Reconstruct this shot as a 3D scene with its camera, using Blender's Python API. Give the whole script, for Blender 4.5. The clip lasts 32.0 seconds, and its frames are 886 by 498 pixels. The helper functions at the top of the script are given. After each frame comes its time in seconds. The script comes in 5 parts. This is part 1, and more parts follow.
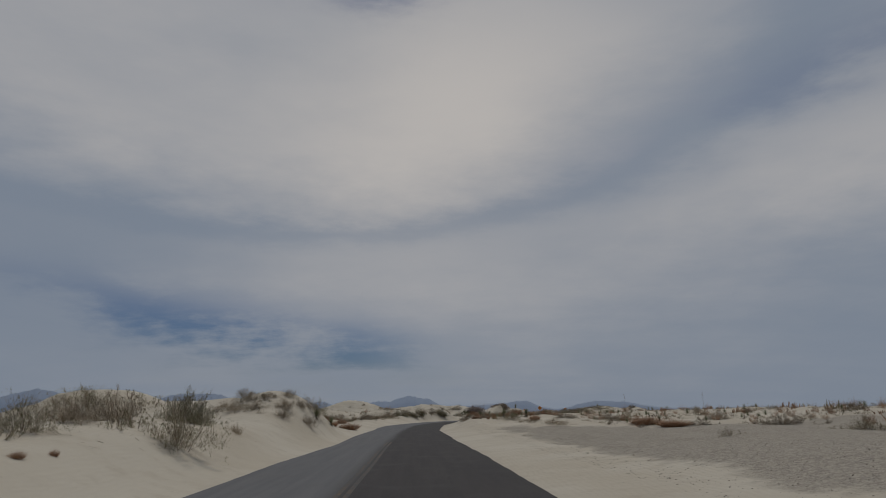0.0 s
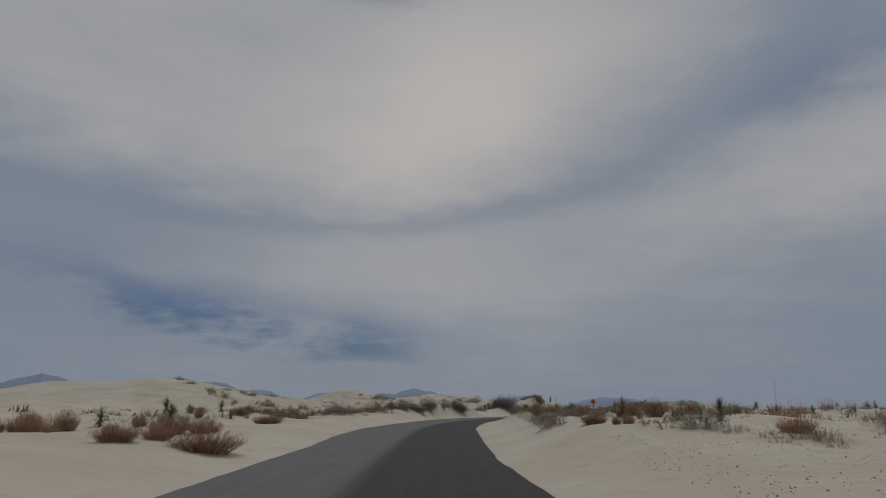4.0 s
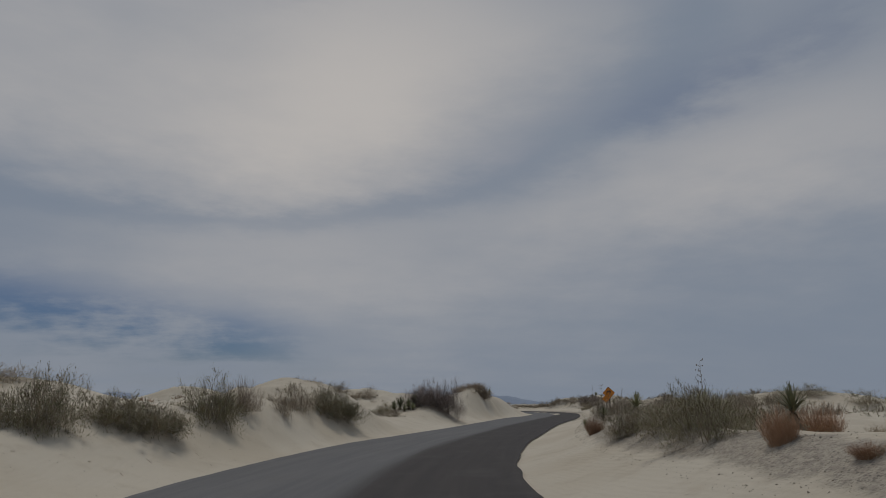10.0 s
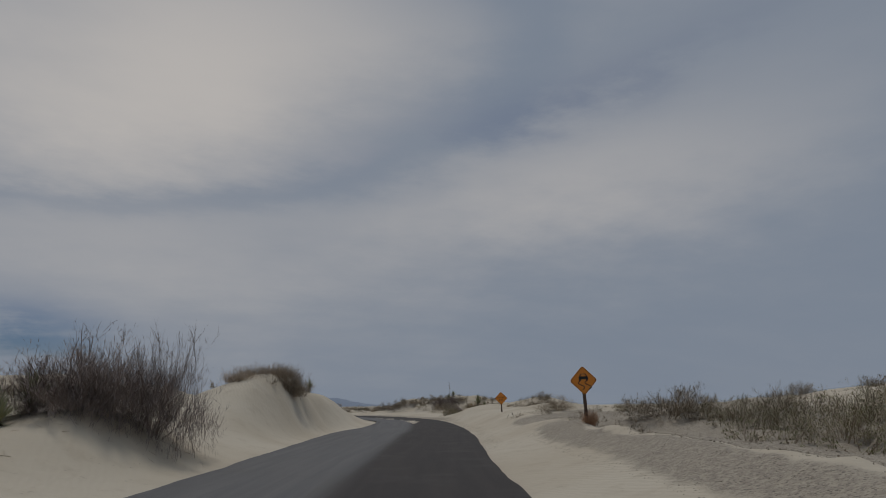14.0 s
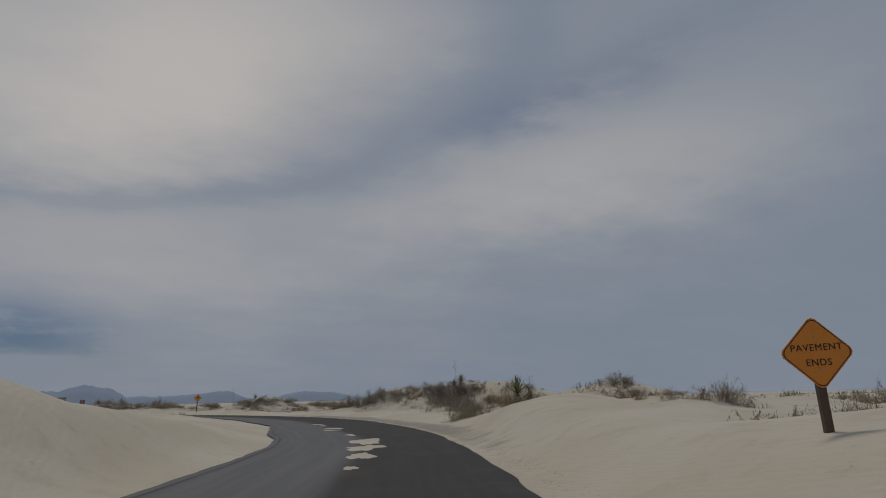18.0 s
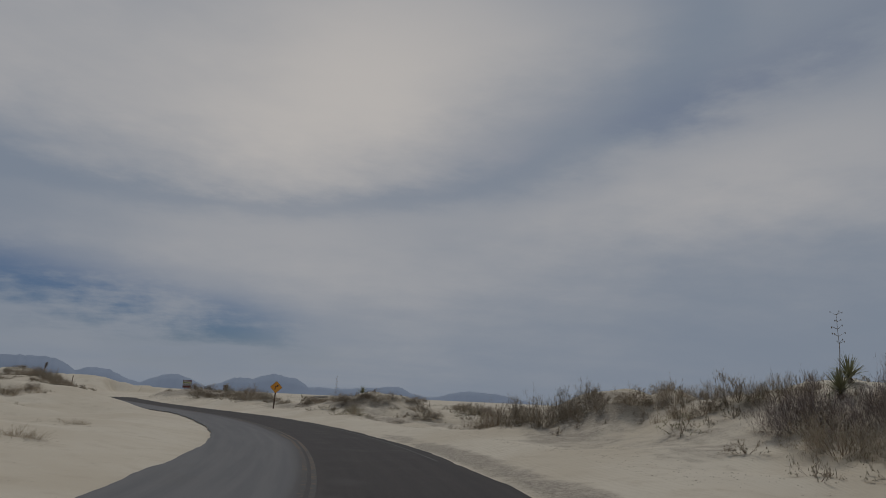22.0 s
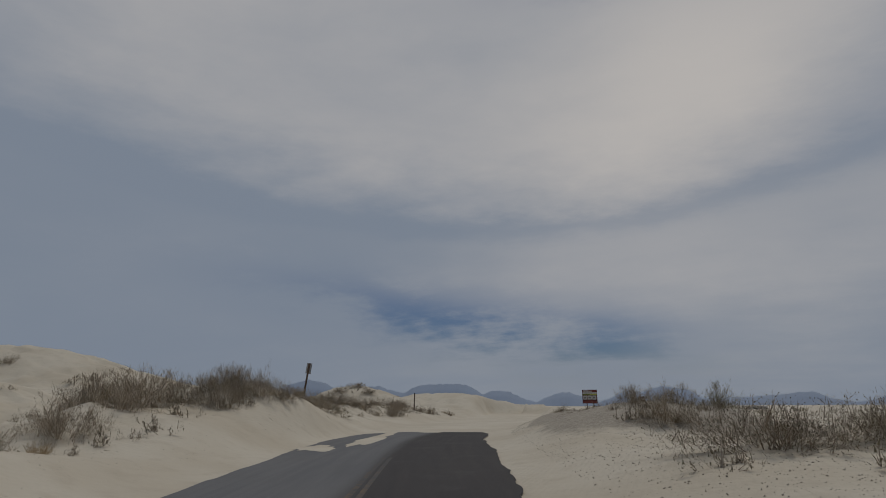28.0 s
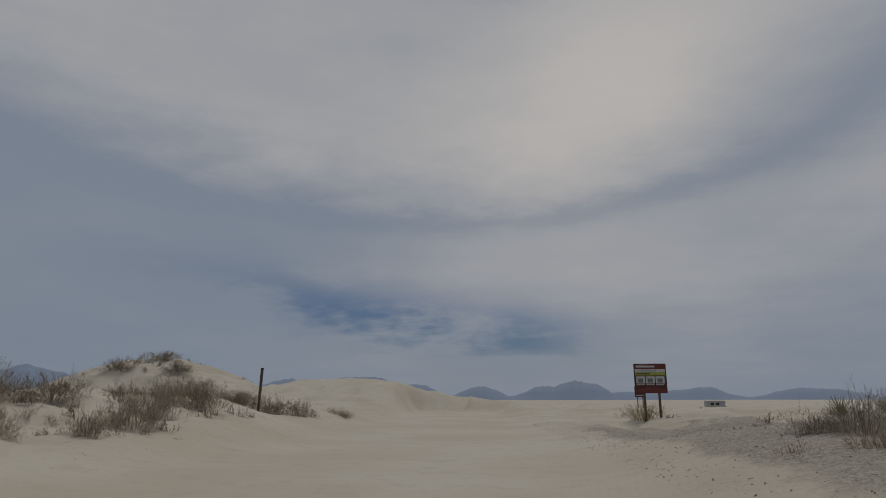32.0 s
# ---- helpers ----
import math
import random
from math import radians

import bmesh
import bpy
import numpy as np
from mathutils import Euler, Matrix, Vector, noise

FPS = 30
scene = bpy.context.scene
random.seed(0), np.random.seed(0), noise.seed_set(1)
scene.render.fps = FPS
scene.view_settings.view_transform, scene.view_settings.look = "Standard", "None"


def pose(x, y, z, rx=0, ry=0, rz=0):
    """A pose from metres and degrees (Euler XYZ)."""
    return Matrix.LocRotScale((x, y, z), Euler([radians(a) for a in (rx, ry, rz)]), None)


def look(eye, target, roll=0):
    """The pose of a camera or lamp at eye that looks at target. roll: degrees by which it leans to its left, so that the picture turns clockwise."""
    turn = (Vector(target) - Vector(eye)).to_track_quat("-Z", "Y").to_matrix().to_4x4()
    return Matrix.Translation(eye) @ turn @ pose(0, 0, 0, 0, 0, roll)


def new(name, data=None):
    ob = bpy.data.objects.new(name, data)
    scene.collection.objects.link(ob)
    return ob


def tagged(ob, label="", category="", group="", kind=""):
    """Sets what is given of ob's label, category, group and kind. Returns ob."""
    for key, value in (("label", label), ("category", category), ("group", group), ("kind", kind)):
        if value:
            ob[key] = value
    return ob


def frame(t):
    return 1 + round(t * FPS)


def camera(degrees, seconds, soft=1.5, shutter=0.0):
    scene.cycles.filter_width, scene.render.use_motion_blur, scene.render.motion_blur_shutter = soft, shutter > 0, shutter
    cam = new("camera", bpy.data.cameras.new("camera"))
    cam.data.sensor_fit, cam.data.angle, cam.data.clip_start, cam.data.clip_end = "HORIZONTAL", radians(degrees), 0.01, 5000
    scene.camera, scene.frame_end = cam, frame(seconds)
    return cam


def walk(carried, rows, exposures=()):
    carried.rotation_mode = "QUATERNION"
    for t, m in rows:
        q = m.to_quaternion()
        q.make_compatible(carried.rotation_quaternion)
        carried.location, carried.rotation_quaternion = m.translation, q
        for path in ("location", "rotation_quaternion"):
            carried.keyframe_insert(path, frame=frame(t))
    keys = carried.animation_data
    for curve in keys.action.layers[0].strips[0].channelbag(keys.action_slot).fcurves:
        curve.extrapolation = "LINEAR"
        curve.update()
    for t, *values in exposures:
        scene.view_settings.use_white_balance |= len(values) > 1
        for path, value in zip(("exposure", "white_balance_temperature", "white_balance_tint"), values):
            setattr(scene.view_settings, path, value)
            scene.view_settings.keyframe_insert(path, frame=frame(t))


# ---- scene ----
cam = camera(70.6, 32.0, soft=0.9)
# seconds, place, yaw to the left, pitch up, roll
ROWS = [
    (0, -0.00, 0.00, 1.43, -0.83, 14.66, -0.91),
    (0.5, -0.00, 4.66, 1.45, -1.02, 14.40, -0.76),
    (1, -0.22, 9.40, 1.47, -0.56, 14.73, -0.13),
    (1.5, -0.43, 14.44, 1.45, -0.12, 14.28, -0.11),
    (2, -0.58, 19.47, 1.41, -0.15, 13.90, 0.32),
    (2.5, -0.81, 24.21, 1.37, 0.26, 13.85, 0.46),
    (3, -0.99, 28.81, 1.36, 0.08, 13.27, 0.38),
    (3.5, -1.14, 33.33, 1.34, 0.00, 13.90, 0.46),
    (5.5, -1.46, 51.07, 1.44, -0.89, 14.22, -0.57),
    (6, -1.51, 55.47, 1.46, -1.16, 14.16, -0.08),
    (6.5, -1.47, 59.92, 1.43, -1.97, 13.56, -0.42),
    (7, -1.42, 64.20, 1.40, -2.74, 13.96, -0.68),
    (7.5, -1.32, 68.42, 1.38, -3.85, 13.72, -0.80),
    (8, -1.27, 72.57, 1.36, -4.85, 13.88, -0.86),
    (8.5, -1.17, 76.81, 1.34, -6.75, 14.07, -1.32),
    (9, -0.83, 80.87, 1.32, -8.26, 13.94, -1.27),
    (9.5, -0.37, 85.01, 1.32, -9.35, 14.33, -0.71),
    (10, 0.19, 89.20, 1.34, -11.15, 13.97, -0.65),
    (10.5, 0.79, 93.08, 1.38, -12.84, 14.39, -0.91),
    (11, 1.53, 96.94, 1.43, -15.38, 14.20, -1.11),
    (11.5, 2.30, 100.61, 1.48, -17.87, 14.46, -1.03),
    (12, 3.39, 104.18, 1.47, -19.96, 14.07, -0.55),
    (12.5, 4.55, 107.73, 1.42, -22.36, 13.79, -0.06),
    (13, 5.81, 111.08, 1.36, -24.34, 13.87, 0.21),
    (13.5, 7.21, 114.46, 1.32, -25.68, 14.00, 0.04),
    (15.5, 13.65, 128.85, 1.47, -27.53, 13.83, -1.79),
    (16, 15.81, 133.36, 1.53, -28.06, 13.36, -2.33),
    (16.5, 18.03, 137.72, 1.51, -27.35, 13.93, -2.34),
    (17, 20.25, 142.13, 1.41, -27.41, 13.93, -1.17),
    (17.5, 22.05, 146.02, 1.40, -27.34, 13.32, -1.27),
    (18, 23.94, 150.02, 1.33, -26.65, 13.40, -1.15),
    (18.5, 25.42, 153.88, 1.38, -26.74, 13.27, -1.00),
    (19, 26.92, 157.80, 1.40, -26.56, 13.09, -0.78),
    (19.5, 28.52, 162.01, 1.33, -25.94, 13.35, -0.02),
    (20, 30.06, 166.17, 1.45, -24.41, 13.59, 0.69),
    (20.5, 31.72, 170.47, 1.50, -21.40, 13.39, 1.22),
    (21, 33.11, 174.76, 1.52, -18.26, 13.47, 1.85),
    (21.5, 34.04, 178.83, 1.52, -14.72, 13.66, 2.14),
    (22, 34.55, 182.96, 1.53, -11.28, 13.55, 2.61),
    (22.5, 35.10, 187.62, 1.53, -7.75, 13.59, 2.37),
    (23, 35.66, 192.58, 1.51, -3.44, 13.64, 1.60),
    (23.5, 35.58, 197.48, 1.49, -0.49, 13.74, 1.80),
    (24, 35.24, 202.43, 1.47, 3.19, 13.59, 1.44),
    (24.5, 34.58, 207.49, 1.43, 6.69, 13.65, 1.32),
    (25, 33.64, 212.56, 1.39, 10.18, 14.06, 1.34),
    (25.5, 32.39, 217.60, 1.34, 13.90, 14.31, 1.00),
    (26, 30.96, 222.48, 1.29, 17.14, 14.49, 0.57),
    (26.5, 29.37, 227.08, 1.26, 19.38, 14.48, -0.07),
    (28.5, 20.72, 247.46, 1.43, 21.83, 14.04, -0.28),
    (29, 18.70, 252.32, 1.41, 20.94, 13.89, -0.45),
    (29.5, 16.72, 257.13, 1.37, 20.08, 13.95, 0.10),
    (30, 14.83, 261.84, 1.34, 19.36, 13.55, 0.77),
    (30.5, 13.02, 266.39, 1.34, 18.28, 13.71, 0.99),
    (31, 11.62, 270.84, 1.34, 16.47, 13.73, 0.41),
    (31.5, 10.62, 275.14, 1.35, 15.20, 13.63, 0.00),
    (32, 9.81, 279.34, 1.34, 14.34, 13.53, -0.10),
]


def aim(x, y, z, yaw, pitch, roll):
    a, b = radians(yaw), radians(pitch)
    way = Vector((-math.sin(a) * math.cos(b), math.cos(a) * math.cos(b), math.sin(b)))
    return look((x, y, z), Vector((x, y, z)) + way, roll)


EXPOSURES = [(0.0, -0.04), (32.0, -0.04)]
walk(cam, [(t, aim(*row)) for t, *row in ROWS], EXPOSURES)

# ---- world, sun ----
SUN_AZ, SUN_EL = 12.0, 68.0  # degrees right of +y, and up
world = bpy.data.worlds.new("sky")
scene.world = world
world.use_nodes = True
wn, wl = world.node_tree.nodes, world.node_tree.links
wn.clear()


def sky_math(op, a, b=0.0, c=0.0):
    n = wn.new("ShaderNodeMath")
    n.operation = op
    for k, v in enumerate((a, b, c)):
        if isinstance(v, (int, float)):
            n.inputs[k].default_value = v
        else:
            wl.new(v, n.inputs[k])
    return n.outputs[0]


def sky_ramp(v, lo, hi):
    n = wn.new("ShaderNodeMapRange")
    n.interpolation_type = "SMOOTHSTEP"
    wl.new(v, n.inputs[0])
    n.inputs[1].default_value, n.inputs[2].default_value = lo, hi
    return n.outputs[0]


def sky_mix(f, a, b):
    n = wn.new("ShaderNodeMix")
    n.data_type = "RGBA"
    for v, i in ((f, 0), (a, 6), (b, 7)):
        if isinstance(v, tuple):
            n.inputs[i].default_value = (*v, 1)
        elif isinstance(v, (int, float)):
            n.inputs[i].default_value = v
        else:
            wl.new(v, n.inputs[i])
    return n.outputs[2]


coord = wn.new("ShaderNodeTexCoord").outputs["Generated"]
parts = wn.new("ShaderNodeSeparateXYZ")
wl.new(coord, parts.inputs[0])
flat = wn.new("ShaderNodeCombineXYZ")
low = sky_math("ADD", sky_math("MAXIMUM", parts.outputs[2], 0.0), 0.16)
wl.new(sky_math("DIVIDE", parts.outputs[0], low), flat.inputs[0])
wl.new(sky_math("DIVIDE", parts.outputs[1], low), flat.inputs[1])


def sky_noise(scale, detail, stretch=(1, 1, 1), turn=0.0, rough=0.5):
    m = wn.new("ShaderNodeMapping")
    m.inputs["Scale"].default_value = stretch
    m.inputs["Rotation"].default_value = (0, 0, radians(turn))
    wl.new(flat.outputs[0], m.inputs[0])
    n = wn.new("ShaderNodeTexNoise")
    n.inputs["Scale"].default_value, n.inputs["Detail"].default_value, n.inputs["Roughness"].default_value = scale, detail, rough
    wl.new(m.outputs[0], n.inputs["Vector"])
    return n.outputs["Fac"]


def lump_noise(scale, detail, stretch, rough=0.5):
    m = wn.new("ShaderNodeMapping")
    m.inputs["Scale"].default_value = stretch
    m.inputs["Rotation"].default_value = (0, radians(7), 0)
    wl.new(coord, m.inputs[0])
    n = wn.new("ShaderNodeTexNoise")
    n.inputs["Scale"].default_value, n.inputs["Detail"].default_value, n.inputs["Roughness"].default_value = scale, detail, rough
    wl.new(m.outputs[0], n.inputs["Vector"])
    return sky_math("SUBTRACT", n.outputs["Fac"], 0.5)


lumps, streaks, fine = lump_noise(2.6, 5, (1, 1, 2.4)), sky_math("SUBTRACT", sky_noise(1.1, 6, (0.5, 1.3, 1), 24, 0.55), 0.5), lump_noise(7.0, 6, (1, 1, 3.0), 0.6)
AZ = sky_math("ADD", sky_math("MULTIPLY", sky_math("ARCTAN2", parts.outputs[0], parts.outputs[1]), 57.296), sky_math("MULTIPLY", lumps, 16.0))
EL = sky_math("ADD", sky_math("MULTIPLY", sky_math("ARCSINE", parts.outputs[2]), 57.296), sky_math("MULTIPLY", fine, 4.5))
EL = sky_math("ADD", EL, sky_math("MULTIPLY", streaks, 4.0))


def reach(az, el, wide, high, turn=0.0):
    """How far out a direction lies from az, el, in half-widths; turn: degrees by which the long side climbs to the right."""
    c, s = math.cos(radians(turn)), math.sin(radians(turn))
    da, de = sky_math("SUBTRACT", AZ, az), sky_math("SUBTRACT", EL, el)
    u = sky_math("MULTIPLY", sky_math("ADD", sky_math("MULTIPLY", da, c), sky_math("MULTIPLY", de, s)), 1 / wide)
    v = sky_math("MULTIPLY", sky_math("SUBTRACT", sky_math("MULTIPLY", de, c), sky_math("MULTIPLY", da, s)), 1 / high)
    return sky_math("ADD", sky_math("MULTIPLY", u, u), sky_math("MULTIPLY", v, v))


def cloud(*where):
    """A soft patch of sky."""
    return sky_math("EXPONENT", sky_math("MULTIPLY", reach(*where), -1.0))


def gather(*some):
    out = None
    for weight, c in some:
        v = sky_math("MULTIPLY", c, weight)
        out = v if out is None else sky_math("ADD", out, v)
    return out


# the great cloud sheet overhead with its dark hem, the bank to the right, and the blue holes
sheet = sky_math("SQRT", reach(-18, 32.5, 52, 16, 0))
inside = sky_math("SUBTRACT", 1.0, sky_ramp(sheet, 0.55, 1.1))
hem = sky_math("EXPONENT", sky_math("MULTIPLY", sky_math("POWER", sky_math("MULTIPLY", sky_math("SUBTRACT", sheet, 1.03), 13.0), 2.0), -1.0))
bright = gather((0.52, inside), (0.42, cloud(1, 27, 14, 8, 8)), (0.44, cloud(46, 19, 20, 7, 10)), (0.34, cloud(30, 20, 16, 6, 12)), (0.46, cloud(-2, 11, 24, 9, 0)), (0.2, cloud(34, 33, 20, 5, 6)))
blue = gather((0.85, cloud(-13, 6.4, 13, 2.9, -6)), (0.55, cloud(-28, 9.0, 14, 2.5, -9)), (0.36, cloud(38, 27, 24, 2.6, 13)), (0.55, cloud(-6, 37.5, 13, 2.6, 3)))
nishita = wn.new("ShaderNodeTexSky")
nishita.sky_type, nishita.sun_disc = "NISHITA", False
nishita.sun_elevation, nishita.sun_rotation = radians(SUN_EL), radians(SUN_AZ)
clear = wn.new("ShaderNodeMix")
clear.data_type, clear.blend_type = "RGBA", "MULTIPLY"
clear.inputs[0].default_value = 1.0
wl.new(nishita.outputs[0], clear.inputs[6])
clear.inputs[7].default_value = (0.0175, 0.0235, 0.034, 1)
grey = gather((1.0, bright), (0.20, fine), (0.22, streaks), (0.34, lumps), (-0.2, hem))
veil = sky_mix(sky_ramp(grey, -0.1, 1.1), (0.195, 0.23, 0.286), (0.476, 0.452, 0.432))
gaps = sky_math("MULTIPLY", blue, sky_ramp(gather((1.0, streaks), (1.2, fine)), -0.4, 0.2))
whole = sky_mix(sky_ramp(gaps, -0.1, 1.15), veil, clear.outputs[2])
back = wn.new("ShaderNodeBackground")
wl.new(whole, back.inputs[0])
back.inputs[1].default_value = 1.0
wl.new(back.outputs[0], wn.new("ShaderNodeOutputWorld").inputs[0])

sun = new("sun", bpy.data.lights.new("sun", "SUN"))
sun.data.energy, sun.data.angle, sun.data.color = 0.85, radians(12), (1.0, 0.95, 0.87)
_a, _e = radians(SUN_AZ), radians(SUN_EL)
sun.matrix_world = look((math.sin(_a) * math.cos(_e) * 50, math.cos(_a) * math.cos(_e) * 50, math.sin(_e) * 50), (0, 0, 0))

# ---- terrain ----
PATH = np.array([row[1:3] for row in ROWS])
_gap = np.r_[0, np.cumsum(np.hypot(*np.diff(PATH, axis=0).T))]
_first, _last = PATH[0] - PATH[2], PATH[-1] - PATH[-3]
_first, _last = _first / np.hypot(*_first), _last / np.hypot(*_last)
ALONG = np.arange(-40.0, 362.0, 1.0)


def _spread(k):
    inner = np.interp(ALONG, _gap, PATH[:, k])
    inner = inner + _first[k] * np.maximum(-ALONG, 0) + _last[k] * np.maximum(ALONG - _gap[-1], 0)
    for _ in range(12):
        inner[1:-1] = (inner[:-2] + 2 * inner[1:-1] + inner[2:]) / 4
    return inner


LINE = np.stack([_spread(0), _spread(1)], 1)
_tang = np.gradient(LINE, axis=0)
_tang /= np.hypot(_tang[:, 0], _tang[:, 1])[:, None]


def on_road(s, a, z=0.0):
    """The place s metres along the drive and a metres to its right."""
    p = [np.interp(s, ALONG, LINE[:, k]) for k in (0, 1)]
    t = [np.interp(s, ALONG, _tang[:, k]) for k in (0, 1)]
    return p[0] + a * t[1], p[1] - a * t[0], z


def along(x, y):
    """Metres along the drive and to its right, of places."""
    x, y = np.atleast_1d(np.asarray(x, float)), np.atleast_1d(np.asarray(y, float))
    s, a = np.empty(x.shape), np.empty(x.shape)
    for n in range(0, len(x), 20000):
        px, py = x[n:n + 20000], y[n:n + 20000]
        k = ((px[:, None] - LINE[None, ::3, 0]) ** 2 + (py[:, None] - LINE[None, ::3, 1]) ** 2).argmin(1) * 3
        dx, dy = px - LINE[k, 0], py - LINE[k, 1]
        f = np.clip(dx * _tang[k, 0] + dy * _tang[k, 1], -2, 2)
        q = np.clip(k + f, 0, len(LINE) - 1)
        bx, by = np.interp(q, np.arange(len(LINE)), LINE[:, 0]), np.interp(q, np.arange(len(LINE)), LINE[:, 1])
        tx, ty = np.interp(q, np.arange(len(LINE)), _tang[:, 0]), np.interp(q, np.arange(len(LINE)), _tang[:, 1])
        dx, dy = px - bx, py - by
        s[n:n + 20000] = ALONG[0] + q
        side = np.sign(dx * ty - dy * tx)
        a[n:n + 20000] = side * np.hypot(dx, dy)
    return s, a


def grain(x, y, size, seed=0):
    """Smooth noise from -1 to 1, in cells of that size."""
    x, y = np.asarray(x, float) / size + 137.3 * seed, np.asarray(y, float) / size - 71.9 * seed
    i, j = np.floor(x), np.floor(y)
    u, v = x - i, y - j
    u, v = u * u * u * (u * (6 * u - 15) + 10), v * v * v * (v * (6 * v - 15) + 10)

    def at(p, q):
        h = np.sin(p * 127.1 + q * 311.7) * 43758.5453
        return 2 * (h - np.floor(h)) - 1
    return (at(i, j) * (1 - u) + at(i + 1, j) * u) * (1 - v) + (at(i, j + 1) * (1 - u) + at(i + 1, j + 1) * u) * v


def step(a, b, v):
    t = np.clip((v - a) / (b - a), 0, 1)
    return t * t * (3 - 2 * t)


EDGE_R = ((-40, 2.4), (28, 2.35), (42, 2.05), (55, 1.75), (66, 1.9), (72, 2.0), (84, 1.9), (91, 1.75), (104, 1.4), (117, 1.55), (140, 1.6), (150, 1.75),
          (156, 1.85), (162, 2.1), (170, 2.35), (178, 2.3), (184, 2.3), (188, 2.5), (195, 2.78), (203, 2.86), (212, 2.95), (222, 2.88), (232, 2.75), (240, 2.3), (245, 2.0), (262, 1.5), (273, 2.0), (290, 1.6), (362, 2.5))
EDGE_L = ((-40, -4.6), (20, -4.3), (32, -3.8), (43, -4.1), (60, -4.2), (67, -4.7), (77, -4.9), (91, -4.7), (104, -5.0), (113, -5.1), (118, -4.85), (126, -4.6),
          (134, -4.6), (146, -5.2), (152, -5.3), (156, -5.0), (160, -4.3), (165, -3.85), (170, -3.5), (175, -3.4), (180, -3.75), (184, -4.25), (187, -4.1), (190, -3.8), (194, -3.6), (198, -3.9),
          (202, -4.0), (205, -3.75), (210, -3.4), (216, -3.15), (225, -3.2), (236, -3.1), (241, -3.5), (251, -4.5), (256, -4.1), (274, -4.8), (290, -5.0), (362, -5.0))
SEAM = ((-40, -1.35), (12, -1.4), (38, -1.25), (123, -1.38), (150, -1.5), (158, -1.1), (166, -0.75), (172, -0.45), (178, -0.5), (186, -1.1), (194, -1.02), (203, -0.85), (212, -0.6), (222, -0.62), (232, -0.8), (242, -1.02), (269, -1.3), (362, -1.3))
VERGE_R = ((-40, 0.1), (40, 0.2), (47, 0.3), (55, 0.6), (62, 0.72), (70, 0.75), (110, 0.7), (125, 0.45), (140, 0.5), (150, 0.7), (165, 0.6), (178, 0.6), (186, 0.35), (196, 0.35), (215, 0.3), (250, 0.3), (275, 0.4), (300, 0.4), (362, 0.1))
VERGE_L = ((-40, 0.4), (30, 0.6), (45, 0.4), (60, 0.35), (75, 0.5), (105, 0.6), (125, 0.4), (145, 0.5), (170, 0.5), (185, 0.45), (210, 0.3), (250, 0.2), (300, 0.25), (362, 0.2))


def table(pairs, s):
    return np.interp(s, [p[0] for p in pairs], [p[1] for p in pairs])


DUNES = []


def dune(x, y, high, rx, ry, turn=0.0, sharp=1.0):
    """A dune of that height round x, y, with its half-widths and its turn to the left in degrees."""
    DUNES.append((x, y, high, rx, ry, radians(turn), sharp))


# beside the first straight
dune(-12, 18, 0.9, 6, 14, 0)
dune(-9.4, 38.0, 2.25, 3.6, 6.0, 0)
dune(-19, 37, 2.6, 5, 6, 0)
dune(-8.0, 43.6, 1.0, 2.4, 3.2, 0)
# large smooth dune past the pan
dune(-44, 124, 3.3, 26, 13, 0)
dune(-36, 120, 2.3, 6.5, 8, 0)
# planted ridge on the outside of the right bend
dune(-8, 107, 1.2, 6, 5, 40)
dune(0.2, 111.5, 1.5, 4.2, 3.6, 40)
dune(-1.0, 119.5, 2.0, 4.5, 4.5, 30)
dune(8.4, 134, 0.85, 3.6, 3.6, 0)
dune(5, 133, 0.2, 4, 4, 0)
dune(14.1, 147.9, 1.9, 3.4, 5.5, -25)
dune(16.3, 150.6, 1.95, 2.9, 4.6, -25)
dune(-3, 158, 2.6, 12, 8, 0)
dune(8, 157, 1.7, 5, 5, 0)
dune(19.8, 163.3, 1.5, 3.0, 4.6, -25)
dune(18.6, 156, 1.5, 3.0, 7, -25)
dune(23, 168, 0.6, 3, 7, -25)
# right of the road
dune(33, 130, 1.3, 7, 7, 0)
dune(34, 152, 0.35, 7, 7, 0)
dune(40, 166, 0.6, 8, 7, 20)
dune(39.6, 169.8, 0.68, 3.2, 4.8, -20)
dune(51.3, 198.4, 2.1, 4.3, 8.5, 15)
dune(48, 208, 1.9, 4.0, 5, 0)
dune(57.5, 188, 1.8, 5, 5, 0)
# ridge on the outside of the left bend, to the end of the pavement
dune(17, 227, 1.4, 5, 6, 30)
dune(9, 243, 1.9, 6, 7, 20)
dune(3, 267, 2.0, 6, 7, 20)
dune(-7, 295, 1.2, 5, 10, 0)
dune(-18, 314, 3.7, 8.5, 6, 0)
dune(-18, 346, 3.4, 17, 14, 0)
dune(30, 258, 0.6, 7, 8, 0)
dune(43, 178, 0.8, 3, 3, 0)
dune(39.8, 230.8, 1.45, 4, 4, 0)
dune(21.5, 271, 0.9, 5, 6, 0)
dune(16.5, 284, 0.7, 4, 4, 0)
dune(14.5, 292, 0.45, 4, 5, 0)
# hummocks that carry the thickets
dune(5, 258, 1.1, 5, 5, 0)
dune(-0.5, 277, 1.05, 3.2, 7, 20)
dune(-5.5, 287, 1.15, 3.2, 6, 15)
dune(-24, 270, 3.0, 9, 8, 0)
dune(-36, 283, 6.0, 15, 10, 0)
dune(-26, 290, 3.2, 7, 6, 0)
dune(29.8, 244, 0.55, 3.5, 4, 0)
dune(34.9, 239.5, 0.5, 3.5, 4, 0)



